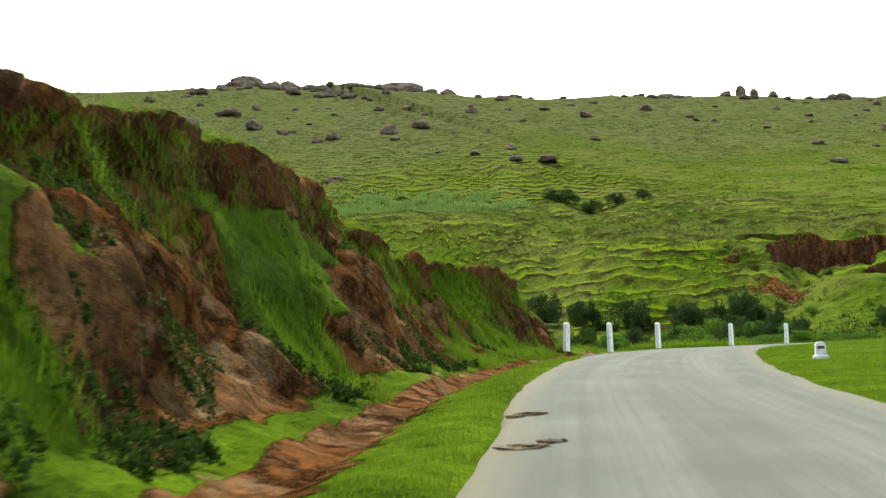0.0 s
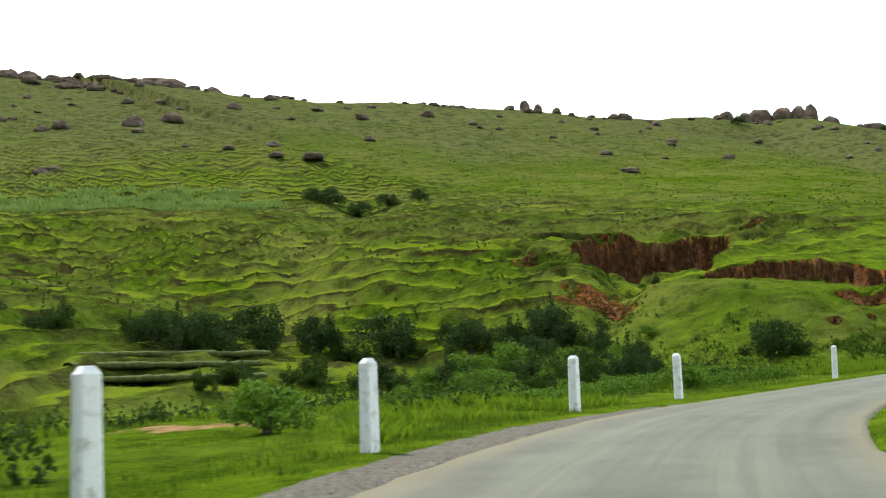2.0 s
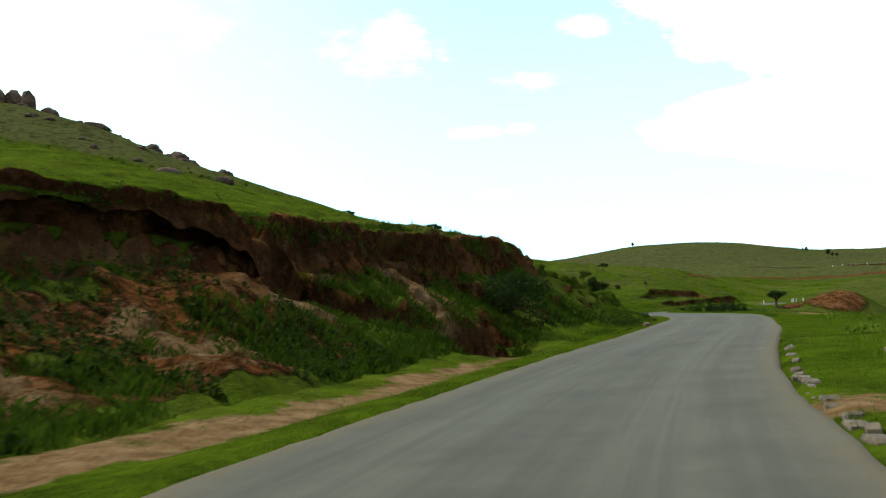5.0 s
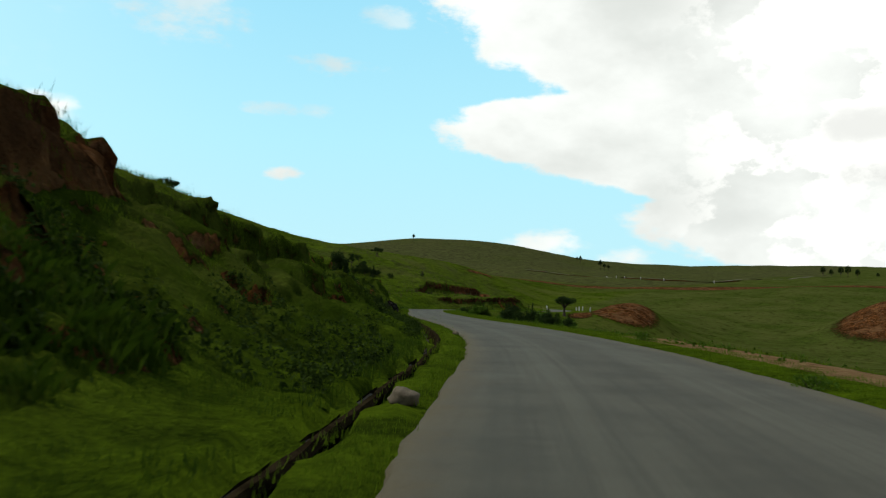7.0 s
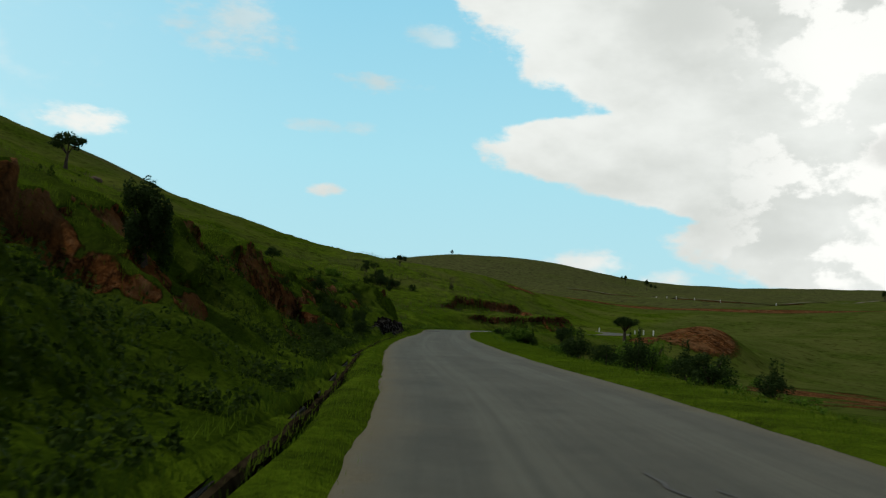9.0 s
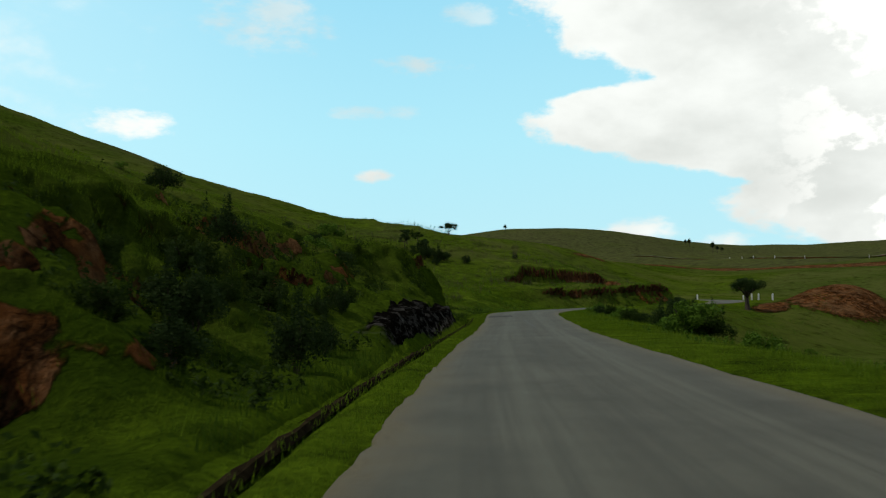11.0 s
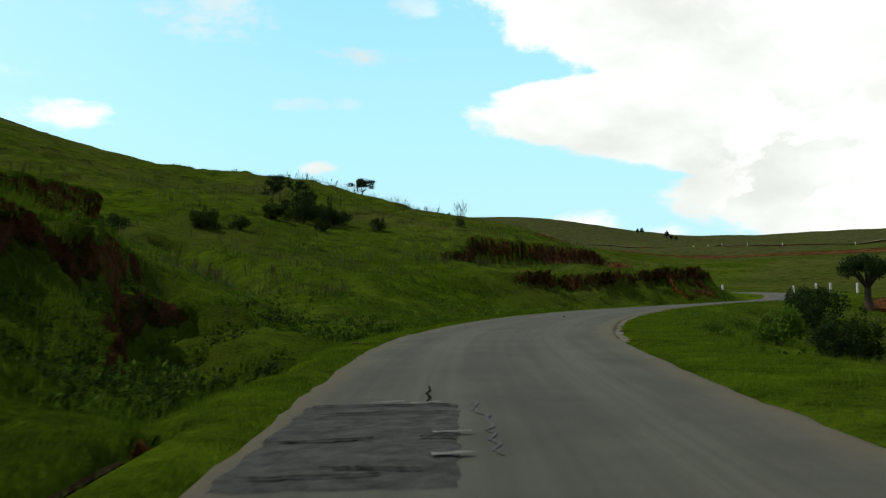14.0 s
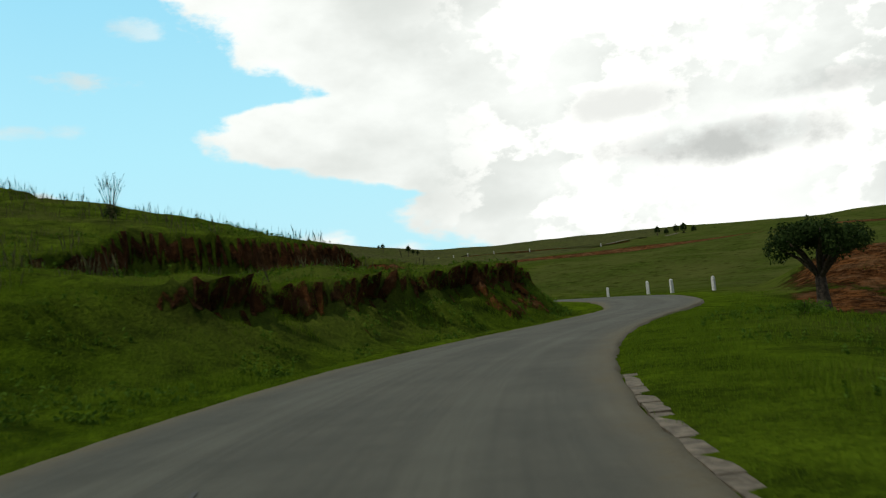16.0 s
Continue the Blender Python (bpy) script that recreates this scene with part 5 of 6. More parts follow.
def build_bushes():
    dark, loose, small = bush(1.0, 1.6, LEAF, 3200, 0.055), bush(1.0, 1.2, BRIGHT_LEAF, 2200, 0.06), bush(0.6, 0.6, BRIGHT_LEAF, 700, 0.045)
    thick, ragged = bush(1.0, 1.3, WEED, 3600, 0.055, ragged=0.5), bush(0.9, 1.7, LEAF, 2600, 0.06, ragged=0.8)
    tags = {
        dark: ("dense dark green bush with a shaded underside", "bush", "dark bushes"),
        loose: ("loose leafy grey-green shrub", "shrub", "leafy shrubs"),
        small: ("low green shrub in the grass", "shrub", "low shrubs"),
    }
    tags[thick] = ("tangled mid-green shrub in the damp hollow", "shrub", "thicket shrubs")
    tags[ragged] = ("ragged dark shrub with uneven shoots", "shrub", "ragged shrubs")
    first = {kind: True for kind in tags}

    def put(kind, x, y, s):
        m = pose(x, y, ground_at(x, y) - 0.05, 0, 0, random.uniform(0, 360)) @ Matrix.Diagonal((s * random.uniform(0.85, 1.2), s * random.uniform(0.85, 1.2), s * random.uniform(0.85, 1.15), 1))
        if first[kind]:
            first[kind] = False
            kind.matrix_basis = m
            return tagged(kind, *tags[kind])
        ob = kind.copy()
        scene.collection.objects.link(ob)
        ob.matrix_basis = m
        for c in kind.children:
            d = c.copy()
            scene.collection.objects.link(d)
            d.parent = ob
        return ob

    for x, y, s in ((8, 100, 1.6), (11, 102, 2.0), (15, 104, 2.2), (19, 104.5, 1.7), (24, 104, 2.3), (28.5, 99.5, 2.0), (33.5, 96.5, 2.2), (30, 93, 2.0), (40.6, 82.8, 1.5), (78.4, 88.0, 1.15),
                    (48.2, 118.5, 1.3), (246.3, 133.8, 1.3), (249, 134.5, 1.0), (240, 168, 1.0),
                    (36, 213, 2.4), (40, 209, 2.6), (45, 206, 2.0), (33, 215.5, 1.8), (49, 199, 1.5), (250, 425, 3.2), (322, 420, 3.0)):
        put(dark, x, y, s)
    for x, y, s in ((25, 88, 1.7), (28, 89, 2.0), (31, 86.5, 1.6), (26.5, 82, 1.3), (32.5, 83.5, 1.3), (22.5, 84.5, 1.3), (29, 79.5, 1.1), (35, 89, 1.1), (182, 118.2, 1.05), (207, 127.6, 0.8), (212, 129.6, 0.5),
                    (152, 103, 1.3), (149, 100.5, 1.2), (155.5, 105.3, 0.8), (188, 116.8, 1.1), (160, 106, 0.9), (181.5, 132.6, 0.75), (193.6, 139.6, 0.85), (219, 133, 0.7), (47, 121, 0.9), (135, 125, 1.0), (168, 111, 0.8), (201, 124, 0.7)):
        put(loose, x, y, s)
    for x, y, s in ((38.8, 82.6, 1.0), (36.8, 84.2, 0.9), (34.8, 89.8, 1.0), (31, 77, 0.8), (27, 74, 0.8), (24, 71, 0.9), (20, 68, 0.9), (43, 87, 0.8), (45, 92, 0.9), (52, 98, 0.8), (86, 92.4, 0.6), (85, 91.6, 0.5), (222, 134.6, 0.7),
                    (225, 133.4, 0.8), (230, 135, 0.7), (170, 110, 0.9), (140, 97, 0.9), (133, 93, 0.8), (146, 99, 0.7), (264, 134, 0.9), (258, 135.5, 0.7), (97, 84, 0.6), (115, 89.5, 0.7), (178, 113, 0.9), (196, 121, 1.0), (205, 118, 1.2), (214, 112, 1.4), (228, 118, 1.2),
                    (240, 108, 1.5), (190, 104, 1.4), (175, 98, 1.2), (165, 92, 1.3), (260, 110, 1.4), (250, 122, 1.0)):
        put(small, x, y, s)

    for x, y, s in ((157, 107.3, 0.75), (152.6, 105.8, 0.9), (149.5, 103.6, 0.7), (145.6, 102.5, 0.95), (142.6, 100.6, 0.8), (139.4, 99.2, 0.85), (137, 97.6, 0.6), (184.2, 118.4, 0.95), (182.4, 117.3, 0.8), (186.3, 118.7, 0.7), (190.5, 121.2, 0.6), (200.5, 125.2, 0.65), (203, 125.6, 0.5), (217.6, 132.2, 0.62), (218.9, 132.2, 0.5), (216.4, 131.6, 0.45),
                    (262, 169, 1.2), (264, 168.4, 1.1), (266, 168, 0.9), (260, 169.5, 1.0), (263.5, 170.6, 1.1), (265.2, 170.2, 1.0), (268.5, 166.6, 0.75), (266, 172, 0.9), (261.5, 167.6, 0.8), (252, 171, 1.0), (250.6, 170, 0.9), (253.6, 169, 0.7)):
        put(random.choice((thick, ragged, dark)), x + random.gauss(0, 0.3), y + random.gauss(0, 0.3), (0.72 if x < 170 else 0.95) * s)
    # a belt of shrubs along the foot of the hill, and thickets down in the hollow
    belt = [(-10, 111), (2, 104.5), (10, 104), (17, 107), (23, 105.5), (28, 102), (34, 97)]
    for k in range(36):
        at = random.uniform(0, len(belt) - 1.001)
        (ax, ay), (bx, by) = belt[int(at)], belt[int(at) + 1]
        f = at - int(at)
        put(random.choice((dark, thick, ragged, thick)), ax + (bx - ax) * f + random.gauss(0, 1.6), ay + (by - ay) * f + random.gauss(0, 1.6), random.uniform(0.6, 1.5))
    for cx, cy, spread, count, size in ((20.8, 66.8, 1.1, 6, 0.95), (23.5, 70.5, 1.4, 6, 0.9), (27.0, 77.5, 2.0, 9, 1.1), (23.0, 77.0, 2.2, 9, 1.1), (29.5, 82.5, 2.4, 8, 1.2), (19.5, 85.0, 2.4, 7, 1.1), (15.0, 90.5, 2.0, 6, 1.1), (41.0, 83.5, 1.2, 3, 0.8), (47.5, 119.0, 2.0, 7, 0.8), (44.0, 110.0, 1.5, 4, 0.6), (34.0, 93.0, 2.5, 5, 0.9)):
        for k in range(count):
            put(random.choice((thick, thick, ragged, loose)), cx + random.gauss(0, spread), cy + random.gauss(0, spread), size * random.uniform(0.5, 1.15))

    for _ in range(14):
        run, out = random.uniform(138, 258), random.uniform(2.4, 16)
        k = int(np.searchsorted(RUN, run))
        off = -(float(half_at(run)) + out)
        put(random.choice((small, small, dark)), float(LINE[k, 0] + SIDE[k, 0] * off), float(LINE[k, 1] + SIDE[k, 1] * off), random.uniform(0.25, 0.7))
    for _ in range(34):
        run, out = random.uniform(194, 224), random.uniform(1.7, 5.5)
        k = int(np.searchsorted(RUN, run))
        off = -(float(half_at(run)) + out)
        put(random.choice((ragged, thick, thick)), float(LINE[k, 0] + SIDE[k, 0] * off), float(LINE[k, 1] + SIDE[k, 1] * off), random.uniform(0.3, 0.62))
    for _ in range(6):
        run, out = random.uniform(68, 78), random.uniform(3, 7)
        k = int(np.searchsorted(RUN, run))
        off = -(float(half_at(run)) + out)
        put(loose, float(LINE[k, 0] + SIDE[k, 0] * off), float(LINE[k, 1] + SIDE[k, 1] * off), random.uniform(0.4, 0.75))
    for _ in range(18):
        run, out = random.uniform(44, 90), random.uniform(3.5, 24)
        k = int(np.searchsorted(RUN, run))
        off = -(float(half_at(run)) + out)
        put(random.choice((small, small, loose)), float(LINE[k, 0] + SIDE[k, 0] * off), float(LINE[k, 1] + SIDE[k, 1] * off), random.uniform(0.5, 1.0))


build_bushes()


def tree(high, crown, mat, trunk_r, limbs=6, leaves=2200, leaf=0.12, flat=0.5, bare=0.0, lean=0.06, name="tree", low=0.6):
    ob = new(name)
    fork = high * (0.42 if bare == 0 else 0.2)
    bm = bmesh.new()
    tube(bm, [(0, 0, -0.3), (lean * 0.4, 0.02, fork * 0.5), (lean, -0.03, fork)], [trunk_r * 1.7, trunk_r, trunk_r * 0.8], 9)
    part("trunk", bm, BARK, ob, smooth_faces=True)
    lumps = []
    for k in range(limbs):
        a = k * math.tau / limbs + random.uniform(-0.35, 0.35)
        reach = crown * random.uniform(0.45, 0.8)
        tip = Vector((lean + math.cos(a) * reach, math.sin(a) * reach, high * random.uniform(low, 0.86)))
        start = Vector((lean, -0.03, fork * random.uniform(0.85, 1.0)))
        mid = start.lerp(tip, 0.5) + Vector((0, 0, high * 0.04))
        bm = bmesh.new()
        tube(bm, [start, mid, tip], [trunk_r * 0.5, trunk_r * 0.32, trunk_r * 0.1], 6)
        part("limb", bm, BARK, ob, smooth_faces=True)
        lumps.append((tuple(tip), (crown * random.uniform(0.2, 0.34), crown * random.uniform(0.2, 0.34), high * flat * random.uniform(0.13, 0.25))))
    lumps.append(((lean, 0, high * 0.84), (crown * 0.45, crown * 0.45, high * flat * 0.22)))
    for k in range(limbs):
        a, d = random.uniform(0, math.tau), crown * random.uniform(0.1, 0.75)
        lumps.append(((lean + math.cos(a) * d, math.sin(a) * d, high * random.uniform(low + 0.02, 0.9)), (crown * random.uniform(0.14, 0.26), crown * random.uniform(0.14, 0.26), high * flat * random.uniform(0.08, 0.16))))
    if leaves:
        foliage("crown", lumps, leaves, leaf, mat, ob)
    return ob


def build_trees():
    big = stand(tree(4.0, 2.4, LEAF, 0.25, 9, 6500, 0.085, 0.7, low=0.66), 274.0, 131.6, 40)
    tagged(big, "dark broad-crowned tree standing on bare red earth", "tree")
    lone = stand(tree(2.9, 1.7, LEAF, 0.1, 6, 1200, 0.12, 0.5), 297.8, 183.2, 10)
    tagged(lone, "small flat-crowned tree alone on the skyline", "tree")
    slim = stand(tree(1.6, 0.6, LEAF, 0.07, 14, 6000, 0.045, 1.1, 1.0, low=0.12), 132.0, 109.4, 70)
    tagged(slim, "slender dark tree on the steep bank", "tree")
    ridge = stand(tree(3.0, 1.6, LEAF, 0.12, 6, 900, 0.14, 0.55), 172.9, 151.6, 0)
    tagged(ridge, "small dark tree on the grassy skyline", "tree", "skyline trees")
    for x, y, t, s in ((110, 112, 20, 0.5), (160, 160, 10, 0.7)):
        copy_thing(ridge, pose(x, y, ground_at(x, y) - 0.05, 0, 0, t) @ Matrix.Scale(s, 4))
    thin = stand(tree(2.3, 1.2, LEAF, 0.06, 7, 1100, 0.08, 0.5, low=0.45), 267.2, 174.6, 30)
    tagged(thin, "spindly dark tree with broken crown on the slope", "tree", "slope trees")
    for x, y, t, size in ((270.3, 174.6, 120, 0.8), (265.6, 171.4, 200, 0.75), (264.0, 173.2, 75, 0.9), (268.5, 172.6, 310, 0.6), (262.4, 171.0, 20, 0.6)):
        copy_thing(thin, pose(x, y, ground_at(x, y) - 0.05, 0, 0, t) @ Matrix.Scale(size, 4))
    far = stand(tree(9.5, 2.4, LEAF, 0.22, 7, 500, 0.42, 1.1), 1020.8, 282.8, 0)
    tagged(far, "distant dark tree on the far ridge", "tree", "far ridge trees")
    for x, y, s in ((1030, 277, 0.6), (1026, 280, 0.7), (1068, 313, 0.8), (1075, 318, 0.6), (1046, 86, 1.1), (1048, 79, 0.9), (1050, 71, 1.2), (1052, 65, 1.3), (1054, 57, 1.0), (1056, 40, 0.7), (1010, 470, 0.7), (690, 330, 0.6)):
        copy_thing(far, pose(x, y, ground_at(x, y) - 0.2, 0, 0, 50 * s) @ Matrix.Scale(s, 4))
    shrub = new("bare_shrub")
    for k in range(13):
        a, r = k * 2.4, 0.25 + 0.45 * random.random()
        bm = bmesh.new()
        end = Vector((math.cos(a) * r, math.sin(a) * r, 1.6 + 0.6 * random.random()))
        tube(bm, [(0, 0, -0.1), end * 0.5 + Vector((0, 0, 0.1)), end], [0.025, 0.018, 0.008], 4)
        for j in range(3):
            tip = end + Vector((random.uniform(-0.3, 0.3), random.uniform(-0.3, 0.3), random.uniform(0.1, 0.4)))
            tube(bm, [end * 0.8, tip], [0.01, 0.005], 3)
        part("twig", bm, DRY_STALK, shrub)
    foliage("foliage", [((0, 0, 0.35), (0.5, 0.5, 0.4))], 260, 0.07, LEAF, shrub, "dark leaves at the base")
    tagged(stand(shrub, 280.0, 164.2), "pale leafless shrub with dark leaves at its foot", "shrub")


build_trees()


def boulder_mesh(seed, sx, sy, sz, rough=0.25, cuts=4):
    bm = bmesh.new()
    bmesh.ops.create_icosphere(bm, subdivisions=cuts, radius=1.0)
    for v in bm.verts:
        p = v.co.copy()
        k = 1 + rough * noise.noise(p * 1.3 + Vector((seed * 7.1, 0, 0))) + rough * 0.5 * noise.noise(p * 3.1 + Vector((0, seed * 3.3, 0))) + rough * 0.2 * noise.noise(p * 8 + Vector((0, 0, seed)))
        q = p * k
        v.co = (q.x * sx, q.y * sy, max(q.z, -0.55) * sz)
    return bm


def build_boulders():
    big = [  # place, half sizes, sink
        (-74, 489, 9.0, 6.0, 4.0, -1.6), (-74, 487, 11.0, 7.0, 5.0, 3.0), (-40, 480, 16.0, 8.0, 4.6, 2.0), (-24, 468, 9.0, 6.0, 4.0, 1.5), (-1, 452, 11.5, 8.0, 5.0, -1.0), (-6, 450, 14.0, 7.0, 5.0, 2.6), (16, 452, 6.0, 5.0, 4.0, 0.5),
        (29, 449, 9.5, 6.0, 3.8, 1.0), (-54, 483, 5.0, 4.0, 4.0, 0.0), (-92, 488, 5.0, 4.0, 3.4, 0.5), (-104, 487, 4.0, 4.0, 2.5, 0.5), (120, 440, 6.0, 4.0, 2.6, 0.6), (154, 437, 2.3, 2.2, 3.6, 0.4), (160, 437, 1.8, 1.8, 2.6, 0.2), (169, 438, 2.0, 2.0, 2.2, 0.2),
        (201, 438, 3.6, 3.0, 2.4, 0.4), (196, 438, 2.4, 2.0, 1.8, 0.2), (257, 446, 3.4, 3.0, 3.4, 0.4), (264, 442, 3.0, 3.0, 4.0, 0.4), (276, 448, 6.0, 4.0, 5.2, 0.6), (285, 443, 4.5, 4.0, 4.4, 0.4), (291, 440, 3.4, 3.0, 4.8, 0.4), (299, 441, 3.2, 3.0, 6.4, 0.4),
        (306, 436, 4.0, 3.0, 3.0, 0.4), (320, 424, 8.0, 4.0, 3.4, 0.8), (327, 396, 4.0, 3.4, 3.4, 0.4), (326, 380, 5.0, 4.0, 4.0, 0.6), (325, 372, 4.0, 4.0, 2.6, 0.4), (324, 352, 3.5, 3.0, 2.4, 0.4),
    ]
    for n, (x, y, a, b, c, sink) in enumerate(big):
        ob = part("boulder", boulder_mesh(n, a, b, c, 0.22), ROCK, smooth_faces=True)
        ob.matrix_world = pose(x, y, ground_at(x, y) + 0.35 * c - sink, random.uniform(-6, 6), random.uniform(-6, 6), random.uniform(-15, 15))
        tagged(ob, "weathered grey-brown granite boulder on the ridge", "boulder", "ridge boulders")
    crest = [(-100, 476, 10, 4), (-78, 474, 16, 10), (-58, 470, 14, 8), (-40, 462, 16, 9), (-18, 450, 14, 9), (4, 436, 12, 10), (24, 430, 14, 8), (60, 424, 20, 4), (115, 424, 22, 5), (200, 440, 16, 6), (270, 450, 16, 8), (292, 436, 10, 8), (312, 404, 12, 7), (318, 366, 10, 7), (-70, 452, 26, 12), (-20, 430, 30, 12)]
    outcrop = []
    for cx, cy, spread, count in crest:
        for k in range(count):
            outcrop.append((cx + random.gauss(0, spread * 0.6), cy + random.gauss(0, 6), random.uniform(1.2, 3.0) * (1.25 if cx < 40 else 0.75)))
    kinds = [part("rock", boulder_mesh(40 + k, 1.0, 0.8, 0.55, 0.35, 3), ROCK, smooth_faces=True) for k in range(4)]
    spots = []
    while len(spots) < 130:
        x, y = random.uniform(-110, 300), random.uniform(210, 440)
        up = (y - 210) / 230
        if random.random() < 0.08 + 0.9 * up**2 * (1.25 if x < 60 else 0.7):
            spots.append((x, y, random.uniform(0.7, 1.6) * (1 + 1.4 * up * random.random())))
    spots += outcrop
    spots += [(-47.6, 326, 3.6), (-3, 313, 3.2), (7, 327, 3.4), (-20, 300, 2.4), (37.8, 251, 2.6), (30, 255, 2.0), (20, 262, 1.8), (110, 244, 2.2), (89.7, 118.5, 1.0), (-70, 330, 4.0), (-85, 345, 4.5), (-60, 350, 4.2), (104, 128, 0.9)]
    for n, (x, y, s) in enumerate(spots):
        m = pose(x, y, ground_at(x, y) + 0.12 * s, random.uniform(-8, 8), random.uniform(-8, 8), random.uniform(0, 360)) @ Matrix.Diagonal((s, s * random.uniform(0.8, 1.2), s * random.uniform(0.7, 1.3), 1))
        ob = kinds[n % 4] if n < 4 else kinds[n % 4].copy()
        if n >= 4:
            scene.collection.objects.link(ob)
        ob.matrix_basis = m
        tagged(ob, "brown granite rock lying in the hillside grass", "rock", "hillside rocks")
    for x, y, s in ((91.3, 88.1, 0.3), (112.9, 95.4, 0.22), (52.6, 80.4, 0.25), (204.0, 137.8, 0.15), (66, 73.5, 0.2)):
        ob = part("stone", boulder_mesh(int(x), s * 0.55, s * 0.4, s * 0.4, 0.3, 3), KERB_STONE, smooth_faces=True)
        ob.matrix_world = pose(x, y, ground_at(x, y) + 0.12 * s, 0, 0, x * 7)
        tagged(ob, "pale stone lying on the grass verge", "stone", "verge stones")


build_boulders()


def build_kerbs():
    shapes = []
    for k in range(5):
        bm = bmesh.new()
        bmesh.ops.create_cube(bm, size=1.0)
        bmesh.ops.bevel(bm, geom=bm.edges[:], offset=0.12, segments=1, affect="EDGES")
        for v in bm.verts:
            v.co += Vector([0.09 * noise.noise(v.co * 2.3 + Vector((k * 5.0, j * 3.0, 0))) for j in range(3)])
        mesh = bpy.data.meshes.new("kerb_stone")
        bm.to_mesh(mesh)
        bm.free()
        mesh.materials.append(KERB_STONE)
        shapes.append(mesh)
    for lo, hi, gap, sink in ((68, 83, 0.5, 0.13), (85.5, 113, 0.5, 0.13)):
        kerb = tagged(new("kerb"), "broken row of pale kerb stones along the tar", "kerb", kind="structure")
        run = lo
        while run < hi:
            k = int(np.searchsorted(RUN, run))
            if random.random() < 0.78:
                off = half_at(run) + 0.14 + random.uniform(-0.05, 0.08)
                ob = new("kerb_stone", random.choice(shapes))
                ob.parent = kerb
                x, y = LINE[k, 0] + SIDE[k, 0] * off, LINE[k, 1] + SIDE[k, 1] * off
                ob.matrix_basis = pose(x, y, LINE[k, 2] - sink + random.uniform(-0.04, 0.05), random.uniform(-8, 8), random.uniform(-6, 6), math.degrees(math.atan2(TANGENT[k, 1], TANGENT[k, 0])) + random.uniform(-9, 9)) @ Matrix.Diagonal((gap * random.uniform(0.75, 0.98), random.uniform(0.1, 0.2), 0.26, 1))
            run += gap

    # the flat stone edging of the upper bend
    bm = bmesh.new()
    bmesh.ops.create_cube(bm, size=1.0)
    bmesh.ops.subdivide_edges(bm, edges=[e for e in bm.edges if abs(e.verts[0].co.x - e.verts[1].co.x) > 0.5], cuts=3)
    for v in bm.verts:
        v.co += Vector((0, 0.1 * noise.noise(v.co * 3.1), 0.05 * noise.noise(v.co * 2.7 + Vector((4, 0, 0)))))
    slab = bpy.data.meshes.new("edging_stone")
    bm.to_mesh(slab)
    bm.free()
    slab.materials.append(KERB_STONE)
    edging = tagged(new("edging"), "low weathered flat stone edging along the bend", "kerb", kind="structure")
    run = 274.0
    while run < 301:
        at, side, tangent = (np.array([np.interp(run + 0.4, RUN, line[:, j]) for j in range(3)]) for line in (LINE, np.pad(SIDE, ((0, 0), (0, 1))), np.pad(TANGENT, ((0, 0), (0, 1)))))
        off = half_at(run + 0.4) + 0.06 + random.uniform(-0.008, 0.008)
        ob = new("edging_stone", slab)
        ob.parent = edging
        x, y = at[:2] + side[:2] * off
        ob.matrix_basis = pose(x, y, at[2] - 0.125 + random.uniform(-0.004, 0.004), 0, -math.degrees(math.atan(np.interp(run + 0.9, RUN, LINE[:, 2]) - np.interp(run - 0.1, RUN, LINE[:, 2]))) + random.uniform(-0.5, 0.5), math.degrees(math.atan2(tangent[1], tangent[0])) + random.uniform(-1, 1)) @ Matrix.Diagonal((random.choice((-1, 1)) * random.uniform(0.78, 0.8), random.uniform(0.17, 0.2), 0.2, 1))
        run += 0.8


build_kerbs()


def build_milestone():
    stone = new("milestone")
    bm = bmesh.new()
    bmesh.ops.create_cube(bm, size=1.0)
    for v in bm.verts:
        v.co = (v.co.x * 0.42, v.co.y * 0.3, v.co.z * 0.16)
    bmesh.ops.bevel(bm, geom=bm.edges[:], offset=0.03, segments=1, affect="EDGES")
    part("base", bm, PAINT, stone)
    bm = bmesh.new()
    ring = []
    for z, w in ((0.05, 0.15), (0.34, 0.14)):
        ring.append([(w, z), (-w, z)])
    outline = [(-0.15, 0.05), (0.15, 0.05), (0.145, 0.36)] + [(0.145 * math.cos(a), 0.36 + 0.12 * math.sin(a)) for a in np.linspace(0.2, math.pi - 0.2, 7)] + [(-0.145, 0.36)]
    front = [bm.verts.new((x, -0.09, z)) for x, z in outline]
    back = [bm.verts.new((x, 0.09, z)) for x, z in outline]
    bm.faces.new(front), bm.faces.new(back[::-1])
    for k in range(len(outline)):
        j = (k + 1) % len(outline)
        bm.faces.new((front[j], front[k], back[k], back[j]))
    part("slab", bm, PAINT, stone)
    bm = bmesh.new()
    bmesh.ops.create_cube(bm, size=1.0)
    for v in bm.verts:
        v.co = (v.co.x * 0.2, v.co.y * 0.012 - 0.094, v.co.z * 0.08 + 0.3)
    part("faded_panel", bm, BARK, stone, "dark faded lettering panel")
    stone.matrix_world = pose(9.4, 22.5, ground_at(9.4, 22.5) + 0.02, 0, 0, -14) @ Matrix.Scale(0.78, 4)
    tagged(stone, "small white-painted roadside milestone with a rounded top", "milestone")


build_milestone()


